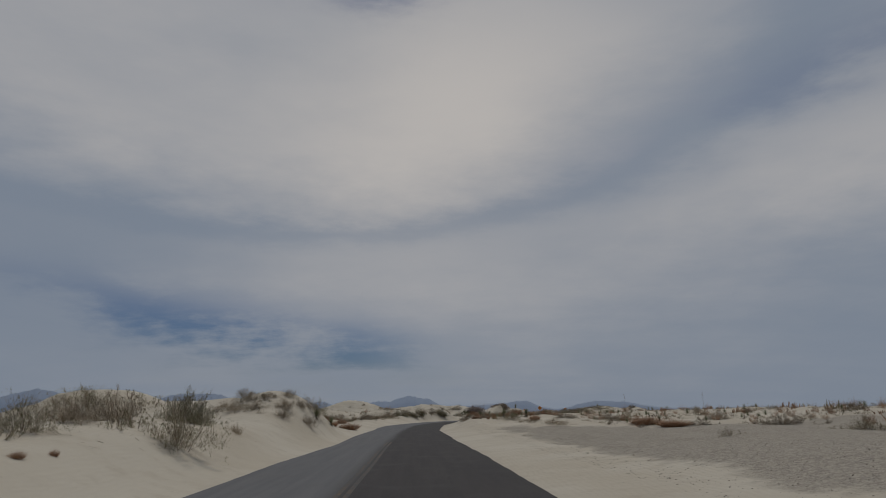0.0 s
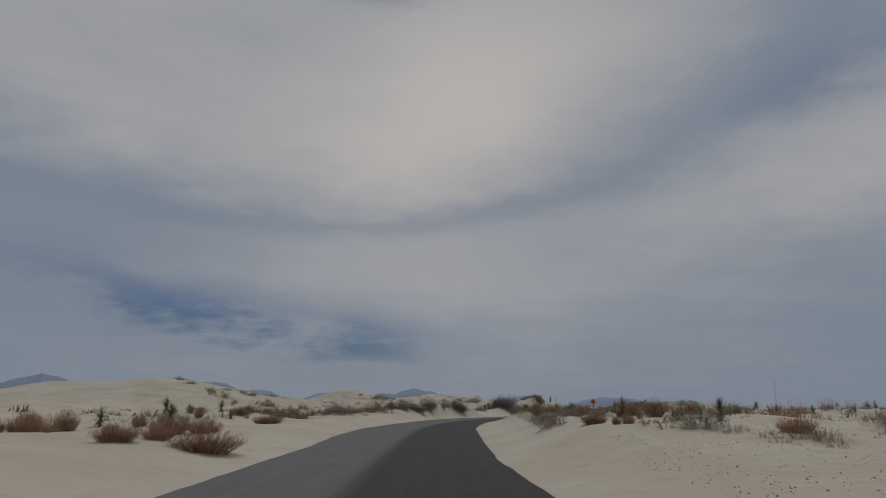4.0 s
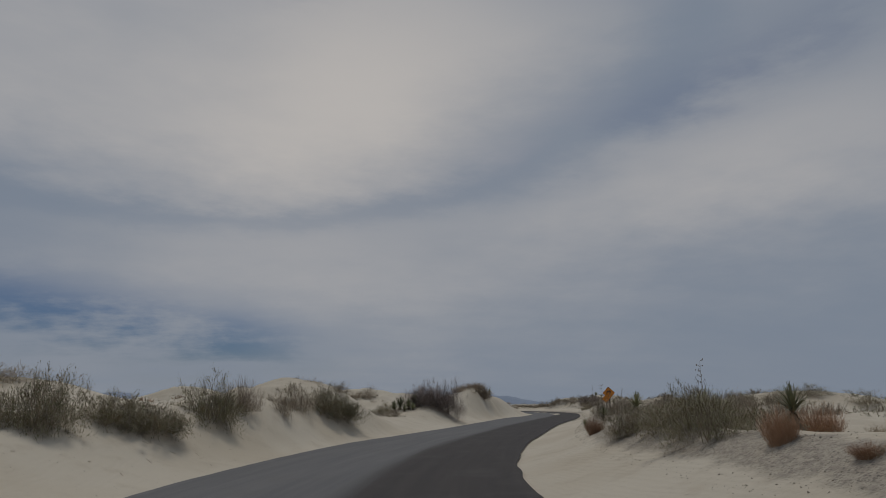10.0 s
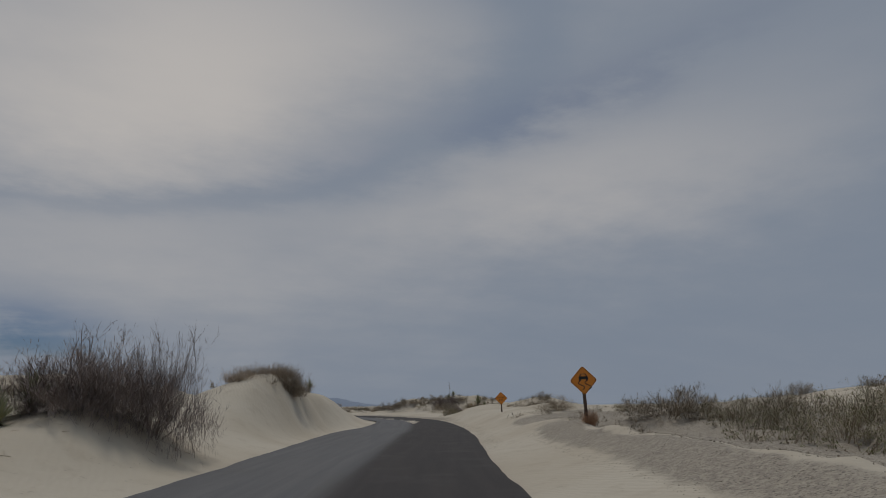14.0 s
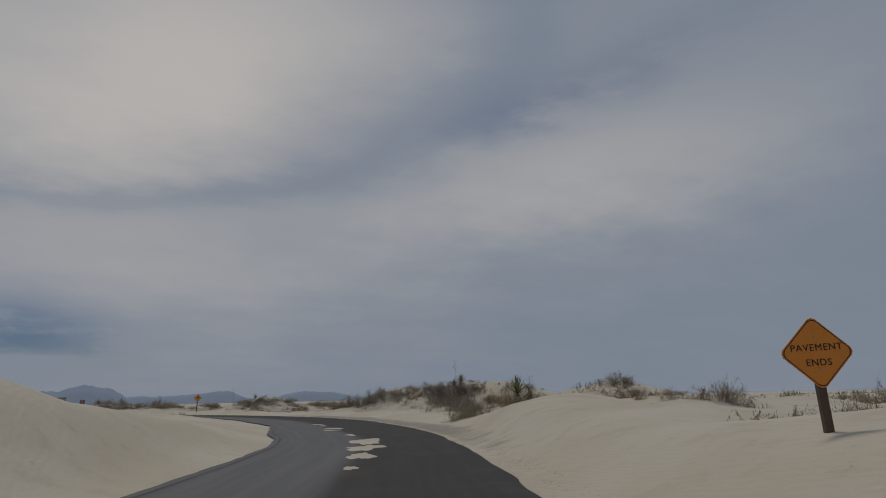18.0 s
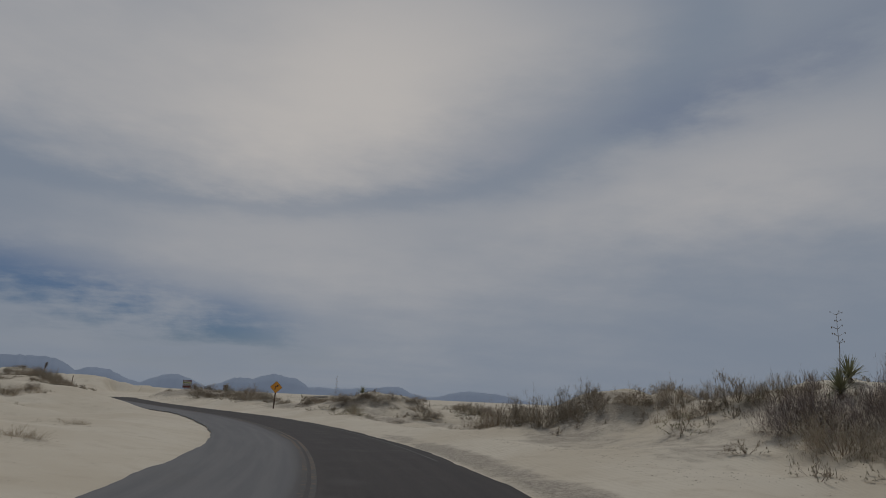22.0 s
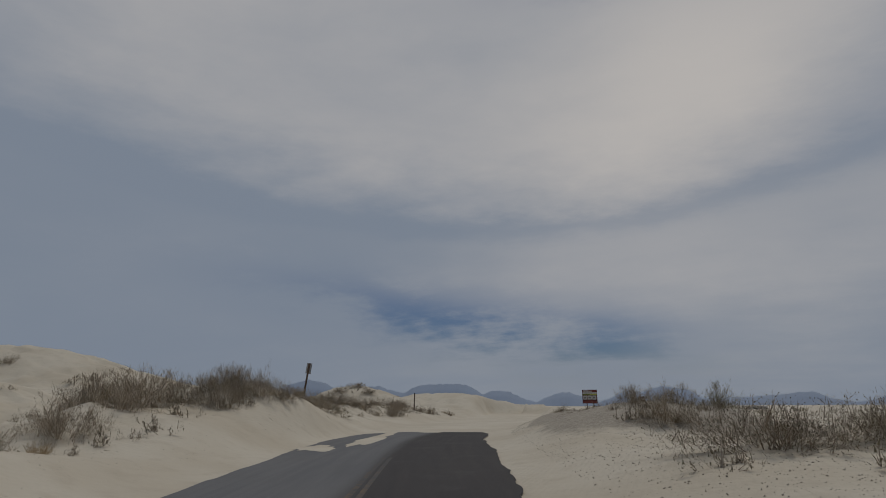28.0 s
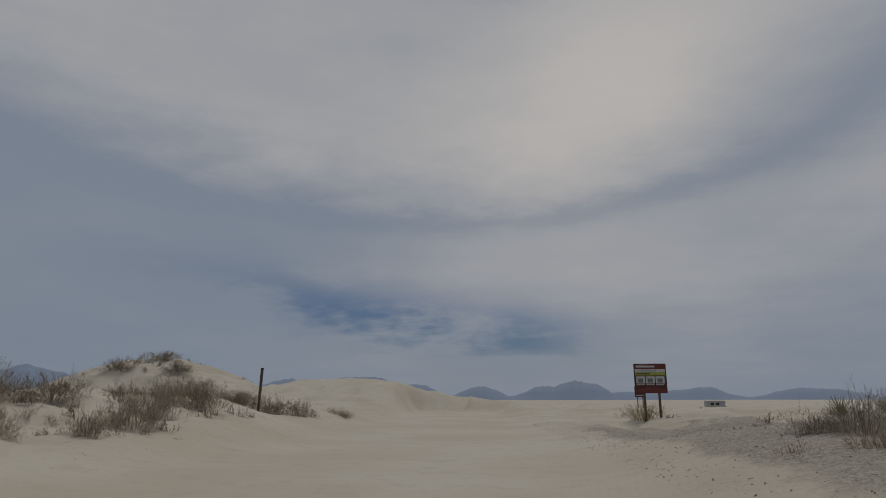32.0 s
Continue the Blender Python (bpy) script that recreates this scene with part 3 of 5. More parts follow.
def range_of_hills(az0, az1, peaks, far, seed):
    """A far range as a body with a skyline; peaks: azimuth, degrees up, half-width in degrees, power."""
    verts, faces = [], []
    az = np.linspace(az0, az1, 600)
    up = np.full(600, 0.02)
    for p, h, w, k in peaks:
        up = np.maximum(up, h * np.exp(-np.abs((az - p) / w) ** k))
    up = up * (1 + 0.12 * grain(az, az * 0, 2.3, seed + 2)) + (0.1 * grain(az, az * 0, 1.1, seed) + 0.12 * np.abs(grain(az, az * 0, 0.55, seed + 1)) + 0.08 * np.abs(grain(az, az * 0, 0.27, seed + 3))) * np.minimum(up, 1)
    for a, u in zip(az, up):
        c, s = math.sin(radians(a)), math.cos(radians(a))
        top = far * math.tan(radians(max(u, 0.01)))
        for d, z in ((far - 260, -8), (far - 120, top * 0.55), (far, top), (far + 200, -8)):
            verts.append((c * d, s * d + 150, z))
    for i in range(599):
        for k in range(3):
            p = i * 4 + k
            faces.append((p, p + 4, p + 5, p + 1))
    return mesh_of("mountain_range", verts, faces, ROCK_HAZED, True)


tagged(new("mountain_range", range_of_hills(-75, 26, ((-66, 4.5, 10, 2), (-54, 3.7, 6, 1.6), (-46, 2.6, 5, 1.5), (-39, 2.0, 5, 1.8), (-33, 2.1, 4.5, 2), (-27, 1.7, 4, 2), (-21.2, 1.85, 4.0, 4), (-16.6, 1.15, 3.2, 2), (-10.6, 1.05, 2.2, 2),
                                                     (-5, 1.1, 2.5, 2), (-2.4, 1.35, 2.8, 3), (3, 0.6, 4, 3), (7.2, 0.95, 2.6, 2), (15.5, 0.8, 3.5, 2)), 4300, 21)), "mountain range on the horizon with blue haze painted in", "mountain", kind="structure")

# ---- plants ----


def blade(verts, faces, p, way, length, width, droop, segs=2):
    """A flat, tapering leaf or stem."""
    way = way.normalized()
    side = way.cross(Vector((0, 0, 1)))
    side = side.normalized() if side.length > 0.05 else Vector((1, 0, 0))
    first = len(verts)
    for k in range(segs + 1):
        f = k / segs
        q = p + way * (length * f) - Vector((0, 0, droop * length * f * f))
        w = side * (width * (1 - 0.85 * f) / 2)
        verts.extend(((q - w)[:], (q + w)[:]))
    for k in range(segs):
        a = first + 2 * k
        faces.append((a, a + 1, a + 3, a + 2))
    return q


def stem(verts, faces, p, way, length, r, rng, bend=0.25, segs=3):
    """A bent, tapering three-sided twig. Returns the points along it."""
    points, first = [p.copy()], len(verts)
    way = way.normalized()
    for k in range(segs + 1):
        rr = r * (1 - 0.75 * k / segs)
        a = way.orthogonal().normalized()
        b = way.cross(a)
        for n in range(3):
            t = 2.094 * n
            verts.append((p + (a * math.cos(t) + b * math.sin(t)) * rr)[:])
        if k < segs:
            p = p + way * (length / segs)
            points.append(p.copy())
            way = (way + Vector((rng.uniform(-bend, bend), rng.uniform(-bend, bend), rng.uniform(-bend, bend) + 0.06))).normalized()
    for k in range(segs):
        for n in range(3):
            i, j = first + 3 * k + n, first + 3 * k + (n + 1) % 3
            faces.append((i, j, j + 3, i + 3))
    return points, way


def shrub_meshes(seed, wands, spread, leaves, leaf, twigs, thick=0.009, twig_mat=None, leaf_mat=None, low=0.0, tufts=7, gather_in=1.0):
    """Branchwork and foliage of a shrub about 1 m high and 1 m in half-width: uneven tufts of fine upright wands with side twigs; low: how many lie over."""
    rng = random.Random(seed)
    sv, sf, lv, lf = [], [], [], []
    clumps = []
    for k in range(tufts):
        a, r = 6.283 * (k + rng.uniform(-0.3, 0.3)) / tufts, rng.uniform(0.15, 0.7) if k else 0.0
        clumps.append((math.cos(a) * r, math.sin(a) * r, (1.0 - 0.5 * r * r) * rng.uniform(0.62, 1.08)))
    for k in range(wands):
        cx, cy, tall = clumps[k % tufts]
        p = Vector((cx * gather_in + rng.gauss(0, 0.16), cy * gather_in + rng.gauss(0, 0.16), -0.09))
        flat = rng.random() < low
        up = rng.uniform(0.05, 0.5) if flat else rng.uniform(0.6, 1.2)
        way = Vector(((p.x + cx) * spread + rng.gauss(0, 0.28), (p.y + cy) * spread + rng.gauss(0, 0.28), up)).normalized()
        long = tall * rng.uniform(0.4, 1.0)
        bow = rng.uniform(-0.15, 0.2)
        blade(sv, sf, p, way, long, thick * rng.uniform(0.8, 1.5), bow, 2)
        for _ in range(twigs):
            f = rng.random() ** 0.8
            q = p + way * (long * f) - Vector((0, 0, bow * long * f * f))
            w = way + Vector((rng.gauss(0, 0.75), rng.gauss(0, 0.75), rng.uniform(-0.55, 0.35)))
            tip = blade(sv, sf, q, w, rng.uniform(0.08, 0.24) * (1.15 - 0.4 * f), thick * 0.7, 0.0, 1)
            for _ in range(leaves):
                c = q.lerp(tip, rng.uniform(0.1, 1.1))
                blade(lv, lf, c, Vector((rng.uniform(-1, 1), rng.uniform(-1, 1), rng.uniform(-0.2, 1))), leaf * rng.uniform(0.6, 1.4), leaf * 0.5, 0.0, 1)
    return mesh_of("branchwork", sv, sf, twig_mat), mesh_of("foliage", lv, lf, leaf_mat) if lv else None


def bush_meshes(seed, limbs, subs, twigs, tiny, leaves, leaf, thick, twig_mat, leaf_mat=None, arch=0.12):
    """Branchwork and foliage of a rounded, much-branched shrub about 1 m high and 1 m in half-width, uneven in outline."""
    rng = random.Random(seed)
    sv, sf, lv, lf = [], [], [], []

    def stray(k):
        return Vector((rng.gauss(0, k), rng.gauss(0, k), rng.gauss(0, k)))

    lobes = []
    for _ in range(7):
        a, u = rng.uniform(0, 6.283), rng.uniform(0.15, 1.0)
        c = math.sqrt(1 - u * u)
        lobes.append(Vector((math.cos(a) * c, math.sin(a) * c, u)))
    for _ in range(limbs):
        a, u = rng.uniform(0, 6.283), rng.uniform(0.1, 1.0)
        c = math.sqrt(1 - u * u)
        d = Vector((math.cos(a) * c, math.sin(a) * c, u))
        reach = (0.66 + 0.34 * max(0.0, max(d.dot(b) for b in lobes)) ** 8) * rng.uniform(0.72, 1.0)
        root = Vector((d.x, d.y, 0)) * rng.uniform(0.0, 0.35) + Vector((rng.gauss(0, 0.06), rng.gauss(0, 0.06), -0.06))
        bow = rng.uniform(-arch, arch) + 0.06
        way = (d * 0.9 + Vector((0, 0, bow)) + stray(0.08)).normalized()
        blade(sv, sf, root, way, reach * 0.9, thick * 1.8, bow, 2)
        for _ in range(subs):
            f = rng.uniform(0.12, 1.0)
            q = root + way * (reach * 0.9 * f) - Vector((0, 0, bow * reach * 0.9 * f * f))
            w = (way + stray(0.55)).normalized()
            long = rng.uniform(0.2, 0.38) * (1.1 - 0.45 * f)
            end = blade(sv, sf, q, w, long, thick, rng.uniform(-0.1, 0.2), 1)
            for _ in range(twigs):
                q2 = q.lerp(end, rng.uniform(0.2, 1.0))
                w2 = (w * 0.8 + stray(0.6) + Vector((0, 0, 0.15))).normalized()
                tip = blade(sv, sf, q2, w2, rng.uniform(0.08, 0.2), thick * 0.7, 0.0, 1)
                for _ in range(tiny):
                    blade(sv, sf, q2.lerp(tip, rng.uniform(0.3, 1.0)), w2 + stray(0.7), rng.uniform(0.04, 0.1), thick * 0.55, 0.0, 1)
                for _ in range(leaves):
                    blade(lv, lf, q2.lerp(tip, rng.uniform(0.2, 1.1)), stray(1.0), leaf * rng.uniform(0.6, 1.4), leaf * 0.5, 0.0, 1)
    return mesh_of("branchwork", sv, sf, twig_mat), mesh_of("foliage", lv, lf, leaf_mat) if lv else None


def grass_mesh(seed, count, spread, mat):
    """A dense, egg-shaped clump of fine blades with feathery tips, about 1 m high and 0.6 m in half-width."""
    rng = random.Random(seed)
    v, f = [], []
    for _ in range(count):
        a, r = rng.uniform(0, 6.283), math.sqrt(rng.random())
        p = Vector((math.cos(a) * r * 0.34, math.sin(a) * r * 0.34, -0.08))
        way = Vector((math.cos(a) * r * spread + rng.gauss(0, 0.12), math.sin(a) * r * spread + rng.gauss(0, 0.12), 1))
        long = (1.08 - 0.38 * r * r) * rng.uniform(0.5, 1.0)
        tip = blade(v, f, p, way, long, 0.011, rng.uniform(0, 0.16), 2)
        for _ in range(4):
            q = p.lerp(tip, rng.uniform(0.35, 1.0))
            blade(v, f, q, way + Vector((rng.gauss(0, 0.6), rng.gauss(0, 0.6), rng.uniform(-0.2, 0.3))), rng.uniform(0.08, 0.22), 0.009, 0.0, 1)
    return mesh_of("grass_clump", v, f, mat)


def yucca_meshes(seed, count, skirt, trunk):
    """A rosette of stiff leaves on a short trunk with a skirt of dry ones; 1 m high at its leaf tips."""
    rng = random.Random(seed)
    v, f, dv, df = [], [], [], []
    for k in range(count):
        a, up = rng.uniform(0, 6.283), rng.uniform(-0.25, 1.5)
        way = Vector((math.cos(a) * math.cos(up), math.sin(a) * math.cos(up), math.sin(up)))
        p = Vector((0, 0, trunk + rng.uniform(-0.05, 0.08))) + way * 0.03
        blade(v, f, p, way, rng.uniform(0.42, 0.56), 0.045, rng.uniform(0, 0.08), 2)
    for k in range(skirt):
        a, up = rng.uniform(0, 6.283), rng.uniform(-1.5, -0.5)
        way = Vector((math.cos(a) * math.cos(up), math.sin(a) * math.cos(up), math.sin(up)))
        blade(dv, df, Vector((way.x * 0.06, way.y * 0.06, rng.uniform(0.1, trunk))), way, rng.uniform(0.2, 0.4), 0.045, 0.1, 2)
    stem(dv, df, Vector((0, 0, -0.3)), Vector((0, 0, 1)), trunk + 0.3, 0.07, rng, 0.05, 3)
    return mesh_of("rosette", v, f, SPEAR), mesh_of("dry_skirt", dv, df, SPEAR_DRY)


def stalk_mesh(seed, tall):
    """A dry flower stalk with short arms and pods."""
    rng = random.Random(seed)
    v, f = [], []
    pts, _ = stem(v, f, Vector((0, 0, 0.3)), Vector((rng.uniform(-0.08, 0.08), 0, 1)), tall, 0.014, rng, 0.04, 10)
    for q in pts[6:]:
        for _ in range(3):
            a = rng.uniform(0, 6.283)
            w = Vector((math.cos(a), math.sin(a), 0.7))
            arm, _ = stem(v, f, q, w, tall * rng.uniform(0.05, 0.1), 0.007, rng, 0.2, 2)
            stem(v, f, arm[-1], Vector((0, 0, -1)), 0.05, 0.013, rng, 0.1, 1)
    return mesh_of("flower_stalk", v, f, STALK)


KINDS = {
    "dry": [bush_meshes(10 + k, 60, 6, 6, 1, 3, 0.022, 0.0085, TWIG_GREY, LEAF_GREY) for k in range(5)],
    "green": [bush_meshes(20 + k, 52, 6, 6, 0, 5, 0.022, 0.008, TWIG_GREY, LEAF_OLIVE) for k in range(3)],
    "tan": [shrub_meshes(30 + k, 280, 0.55, 0, 0.05, 10, 0.0085, TWIG_TAN, None) for k in range(2)],
    "wand": [shrub_meshes(60 + k, 460, 0.4, 0, 0.03, 10, 0.0085, TWIG_GREY, None) for k in range(3)],
    "bare": [bush_meshes(40 + k, 90, 8, 7, 3, 0, 0.05, 0.0065, TWIG_RED, None, 0.35) for k in range(2)],
    "thick": [bush_meshes(170 + k, 84, 7, 6, 1, 6, 0.024, 0.0085, TWIG_GREY, LEAF_OLIVE, 0.2) for k in range(3)],
    "sprawl": [bush_meshes(50 + k, 54, 6, 6, 1, 3, 0.021, 0.0085, TWIG_GREY, LEAF_GREY, 0.35) for k in range(2)],
}
LIGHT_KINDS = {
    "dry": [bush_meshes(110 + k, 26, 5, 4, 1, 2, 0.034, 0.0115, TWIG_GREY, LEAF_GREY) for k in range(4)],
    "green": [bush_meshes(120 + k, 24, 5, 4, 1, 2, 0.045, 0.013, TWIG_GREY, LEAF_OLIVE) for k in range(3)],
    "tan": [shrub_meshes(130 + k, 130, 0.55, 0, 0.05, 8, 0.013, TWIG_TAN, None, 0.0, 5) for k in range(2)],
    "sprawl": [bush_meshes(150 + k, 26, 5, 4, 1, 1, 0.045, 0.0135, TWIG_GREY, LEAF_GREY, 0.35) for k in range(2)],
}
GRASS = {"rust": [grass_mesh(60 + k, 620, 0.55, GRASS_RUST) for k in range(3)], "straw": [grass_mesh(70 + k, 200, 0.6, GRASS_STRAW) for k in range(2)]}
YUCCA = [yucca_meshes(80, 120, 90, 0.45), yucca_meshes(81, 120, 40, 0.16), yucca_meshes(82, 130, 50, 0.2)]
STALKS = [stalk_mesh(90 + k, 1.5 + 0.4 * k) for k in range(2)]
LABELS = {"dry": "grey-brown dry desert shrub with sparse leaves on sand", "green": "dusty olive-green desert shrub rooted in white sand", "tan": "tan leafless desert shrub with upright twigs",
          "wand": "grey-brown desert shrub of dense upright wands", "bare": "large bare purple-grey bush with dense fine branches", "thick": "dense dusty olive-brown bush on a sand hummock", "sprawl": "low sprawling dry shrub hanging over a dune face",
          "rust": "clump of rust-coloured dry bunch grass", "straw": "tuft of pale straw-coloured dry grass"}
NAMED = {"dry": "dry_shrub", "wand": "wand_shrub", "green": "green_shrub", "tan": "tan_shrub", "bare": "bare_bush", "sprawl": "sprawling_shrub", "thick": "olive_bush"}
pick, GROWN = random.Random(5), []


def sit(x, y):
    return float(height([x], [y])[0])


def shrub(kind, x, y, wide, high, turn=None, sink=0.05):
    """A shrub of that width and height in metres, on the ground."""
    if kind not in ("wand", "tan"):
        wide = max(wide, min(1.3 * high, wide + 0.8))
    stems, foliage = pick.choice(KINDS[kind] if kind in ("bare", "thick") or wide * high > 0.6 or kind == "wand" else LIGHT_KINDS[kind])
    GROWN.append((kind, x, y, wide, high))
    ob = tagged(new(NAMED[kind]), LABELS[kind], "shrub", "desert shrubs")
    piece("branchwork", stems, ob)
    if foliage:
        piece("foliage", foliage, ob)
    turn = pick.uniform(0, 360) if turn is None else turn
    ob.matrix_basis = pose(x, y, sit(x, y) - sink, 0, 0, turn) @ Matrix.Diagonal((wide / 1.9, wide / 1.9, high / 0.97, 1))
    return ob


def grass(kind, x, y, wide, high):
    ob = tagged(new("grass_clump", pick.choice(GRASS[kind])), LABELS[kind], "grass", "bunch grass")
    ob.matrix_basis = pose(x, y, sit(x, y) - 0.03, 0, 0, pick.uniform(0, 360)) @ Matrix.Diagonal((wide / 1.25, wide / 1.25, high * 1.1, 1))
    return ob


def yucca(x, y, high, stalk=0.0, lean=0.0, tall=False):
    """A yucca with leaf tips that high; stalk: how far its flower stalk reaches over the ground, if it has one."""
    leaves, skirt = YUCCA[0] if tall else pick.choice(YUCCA[1:])
    ob = tagged(new("yucca"), "green yucca over dry leaves with a tall dry stalk" if stalk else "green yucca rosette over a skirt of dry leaves", "yucca", "yuccas")
    piece("rosette", leaves, ob)
    piece("dry_skirt", skirt, ob, "pale dry hanging leaves")
    if stalk:
        st = piece("flower_stalk", pick.choice(STALKS), ob, "dry flower stalk with seed pods")
        st.matrix_basis = Matrix.Diagonal((1, 1, stalk / high / 1.9, 1))
    ob.matrix_basis = pose(x, y, sit(x, y) - 0.04, lean, 0, pick.uniform(0, 360)) @ Matrix.Diagonal((high, high, high, 1))
    return ob


grass("straw", 6.9, 94.6, 0.34, 0.14)
shrub("dry", 3.0, 62.1, 0.5, 0.43)
grass("rust", 4.4, 70.8, 0.26, 0.38)
grass("rust", 4.8, 78.9, 0.26, 0.28)
grass("rust", 5.4, 87.0, 0.17, 0.24)
shrub("tan", 7.1, 102.7, 0.2, 0.16)
shrub("green", 4.5, 87.2, 0.5, 0.33)
grass("rust", 4.3, 71.5, 0.51, 0.46)
grass("rust", 5.2, 79.2, 0.26, 0.30)
grass("straw", 7.0, 95.4, 0.26, 0.12)
grass("rust", 4.3, 63.0, 0.34, 0.20)
grass("rust", 4.7, 79.9, 0.34, 0.16)
grass("straw", 6.9, 95.8, 0.34, 0.38)
shrub("dry", 3.8, 80.0, 0.2, 0.22)
grass("rust", 5.4, 71.6, 0.34, 0.32)
grass("rust", 5.7, 88.3, 0.26, 0.14)
grass("rust", 5.0, 80.6, 0.51, 0.41)
shrub("dry", 2.9, 64.7, 0.7, 0.82)
shrub("tan", 4.9, 89.4, 0.4, 0.17)
shrub("green", 38.7, 177.0, 1.9, 1.15)
shrub("dry", 4.9, 90.0, 0.6, 0.18)
shrub("green", 3.5, 65.3, 0.7, 0.74)
shrub("green", 6.2, 98.4, 1.8, 0.91)
grass("rust", 4.4, 74.5, 0.34, 0.22)
grass("rust", 5.9, 90.5, 0.42, 0.36)
shrub("dry", 13.4, 290.0, 1.2, 0.84)
shrub("dry", 37.7, 163.4, 0.6, 0.54)
grass("rust", 4.3, 75.1, 0.26, 0.42)
shrub("dry", 13.0, 290.6, 1.2, 0.57)
shrub("green", 4.3, 83.2, 0.5, 0.42)
grass("rust", 5.1, 83.6, 0.42, 0.48)
shrub("green", 10.7, 105.1, 0.4, 0.36)
grass("straw", 37.8, 164.7, 0.5, 0.19)
shrub("dry", 14.5, 282.7, 0.9, 0.25)
shrub("dry", 15.2, 282.6, 0.6, 0.19)
shrub("thick", 0.5, 116.3, 2.0, 1.4)
shrub("dry", -7.9, 39.2, 0.7, 0.55)
shrub("dry", 15.8, 149.5, 1.6, 1.32)
grass("rust", 4.3, 76.3, 0.42, 0.34)
grass("rust", -7.1, 11.2, 0.3, 0.15)
shrub("dry", 38.9, 164.8, 1.1, 0.38)
shrub("sprawl", -2.4, 109.8, 1.6, 0.65)
grass("rust", -7.0, 12.1, 0.2, 0.15)
grass("rust", 5.4, 85.3, 0.42, 0.28)
shrub("dry", 42.4, 214.5, 0.7, 0.60)
shrub("green", 6.5, 76.1, 0.5, 0.46)
shrub("green", 5.5, 93.7, 1.0, 0.76)
shrub("green", -6.2, 102.8, 1.6, 1.19)
shrub("sprawl", -8.0, 41.2, 0.9, 0.60)
grass("rust", 4.4, 77.9, 0.51, 0.38)
shrub("green", 7.6, 92.7, 1.2, 0.55)
shrub("dry", 6.8, 102.1, 1.5, 0.78)
shrub("sprawl", -7.6, 32.2, 1.2, 0.72)
grass("rust", 4.2, 69.6, 0.42, 0.39)
shrub("dry", 6.1, 68.1, 0.3, 0.18)
shrub("tan", 3.9, 78.0, 0.9, 0.33)
shrub("dry", 15.8, 151.5, 1.3, 0.61)
shrub("dry", 28.6, 143.4, 0.5, 0.30)
shrub("dry", 41.6, 176.6, 1.2, 0.78)
grass("straw", 42.6, 175.4, 0.2, 0.15)
grass("rust", 5.0, 69.5, 0.77, 0.26)
shrub("dry", 0.0, 118.8, 1.2, 0.36)
shrub("dry", 27.8, 144.8, 0.3, 0.40)
shrub("thick", -5.0, 102.9, 1.8, 1.4)
shrub("tan", -7.3, 23.6, 0.9, 0.55)
grass("rust", 4.9, 70.1, 0.34, 0.21)
shrub("dry", 34.5, 237.6, 1.5, 1.06)
shrub("dry", 12.9, 294.5, 0.2, 0.26)
grass("rust", -8.6, 95.4, 0.9, 0.34)
grass("rust", 5.4, 94.6, 0.4, 0.16)
grass("rust", 5.8, 96.3, 0.5, 0.5)
shrub("thick", 6.9, 99.6, 1.8, 1.0)
shrub("thick", 8.2, 101.2, 2.0, 1.15)
shrub("thick", 6.9, 102.2, 1.2, 0.75)
shrub("thick", -4.3, 104.6, 1.6, 0.85)
shrub("dry", 43.2, 206.4, 1.6, 1.48)
shrub("dry", 44.3, 205.8, 1.6, 1.16)
shrub("dry", 5.9, 261.9, 1.8, 1.34)
shrub("dry", 45.2, 205.5, 1.3, 1.01)
shrub("green", -8.7, 13.7, 1.7, 1.02)
shrub("dry", -7.9, 34.0, 1.4, 0.76)
shrub("dry", 16.5, 151.0, 2.0, 0.62)
shrub("dry", 42.0, 178.2, 1.5, 0.73)
shrub("dry", -9.4, 33.4, 1.6, 0.60)
shrub("dry", 29.1, 145.6, 2.6, 1.05)
shrub("tan", 44.4, 176.0, 1.5, 0.54)
shrub("dry", 42.8, 207.5, 1.8, 1.44)
shrub("thick", -3.6, 105.4, 2.2, 0.95)
shrub("tan", 43.9, 177.0, 1.6, 0.71)
shrub("dry", 44.5, 206.8, 1.7, 1.46)
shrub("dry", 42.1, 208.3, 1.9, 1.21)
shrub("dry", 38.8, 228.8, 2.0, 0.65)
shrub("dry", 34.6, 239.1, 1.1, 0.83)
grass("rust", 4.3, 72.1, 0.51, 0.37)
shrub("green", 31.7, 143.2, 2.0, 0.82)
shrub("dry", 5.5, 263.4, 1.9, 1.36)
shrub("sprawl", -0.8, 114.3, 1.9, 0.91)
shrub("green", 38.1, 175.9, 1.7, 1.05)
shrub("dry", 45.6, 207.0, 1.4, 1.00)
shrub("dry", 20.3, 270.0, 2.0, 1.20)
shrub("dry", -7.5, 35.8, 1.0, 0.78)
shrub("dry", -9.2, 35.3, 1.2, 0.53)
grass("rust", 8.5, 70.4, 1.2, 0.33)
shrub("dry", 36.8, 230.3, 2.5, 0.95)
shrub("dry", 40.5, 229.2, 1.6, 0.71)
shrub("tan", 13.1, 288.8, 1.1, 0.47)
shrub("dry", -3.0, 291.9, 0.5, 0.36)
shrub("dry", -3.4, 291.6, 0.6, 0.43)
shrub("dry", 5.5, 265.0, 2.1, 1.49)
shrub("green", -6.8, 17.2, 2.5, 1.47)
grass("rust", -12.3, 80.2, 0.9, 0.47)
shrub("dry", 15.9, 280.3, 1.1, 0.48)
shrub("dry", -10.1, 35.3, 1.4, 0.61)
shrub("dry", -8.3, 36.3, 1.1, 0.65)
shrub("dry", 4.9, 129.8, 1.4, 0.70)
shrub("dry", 1.6, 275.2, 1.8, 1.13)
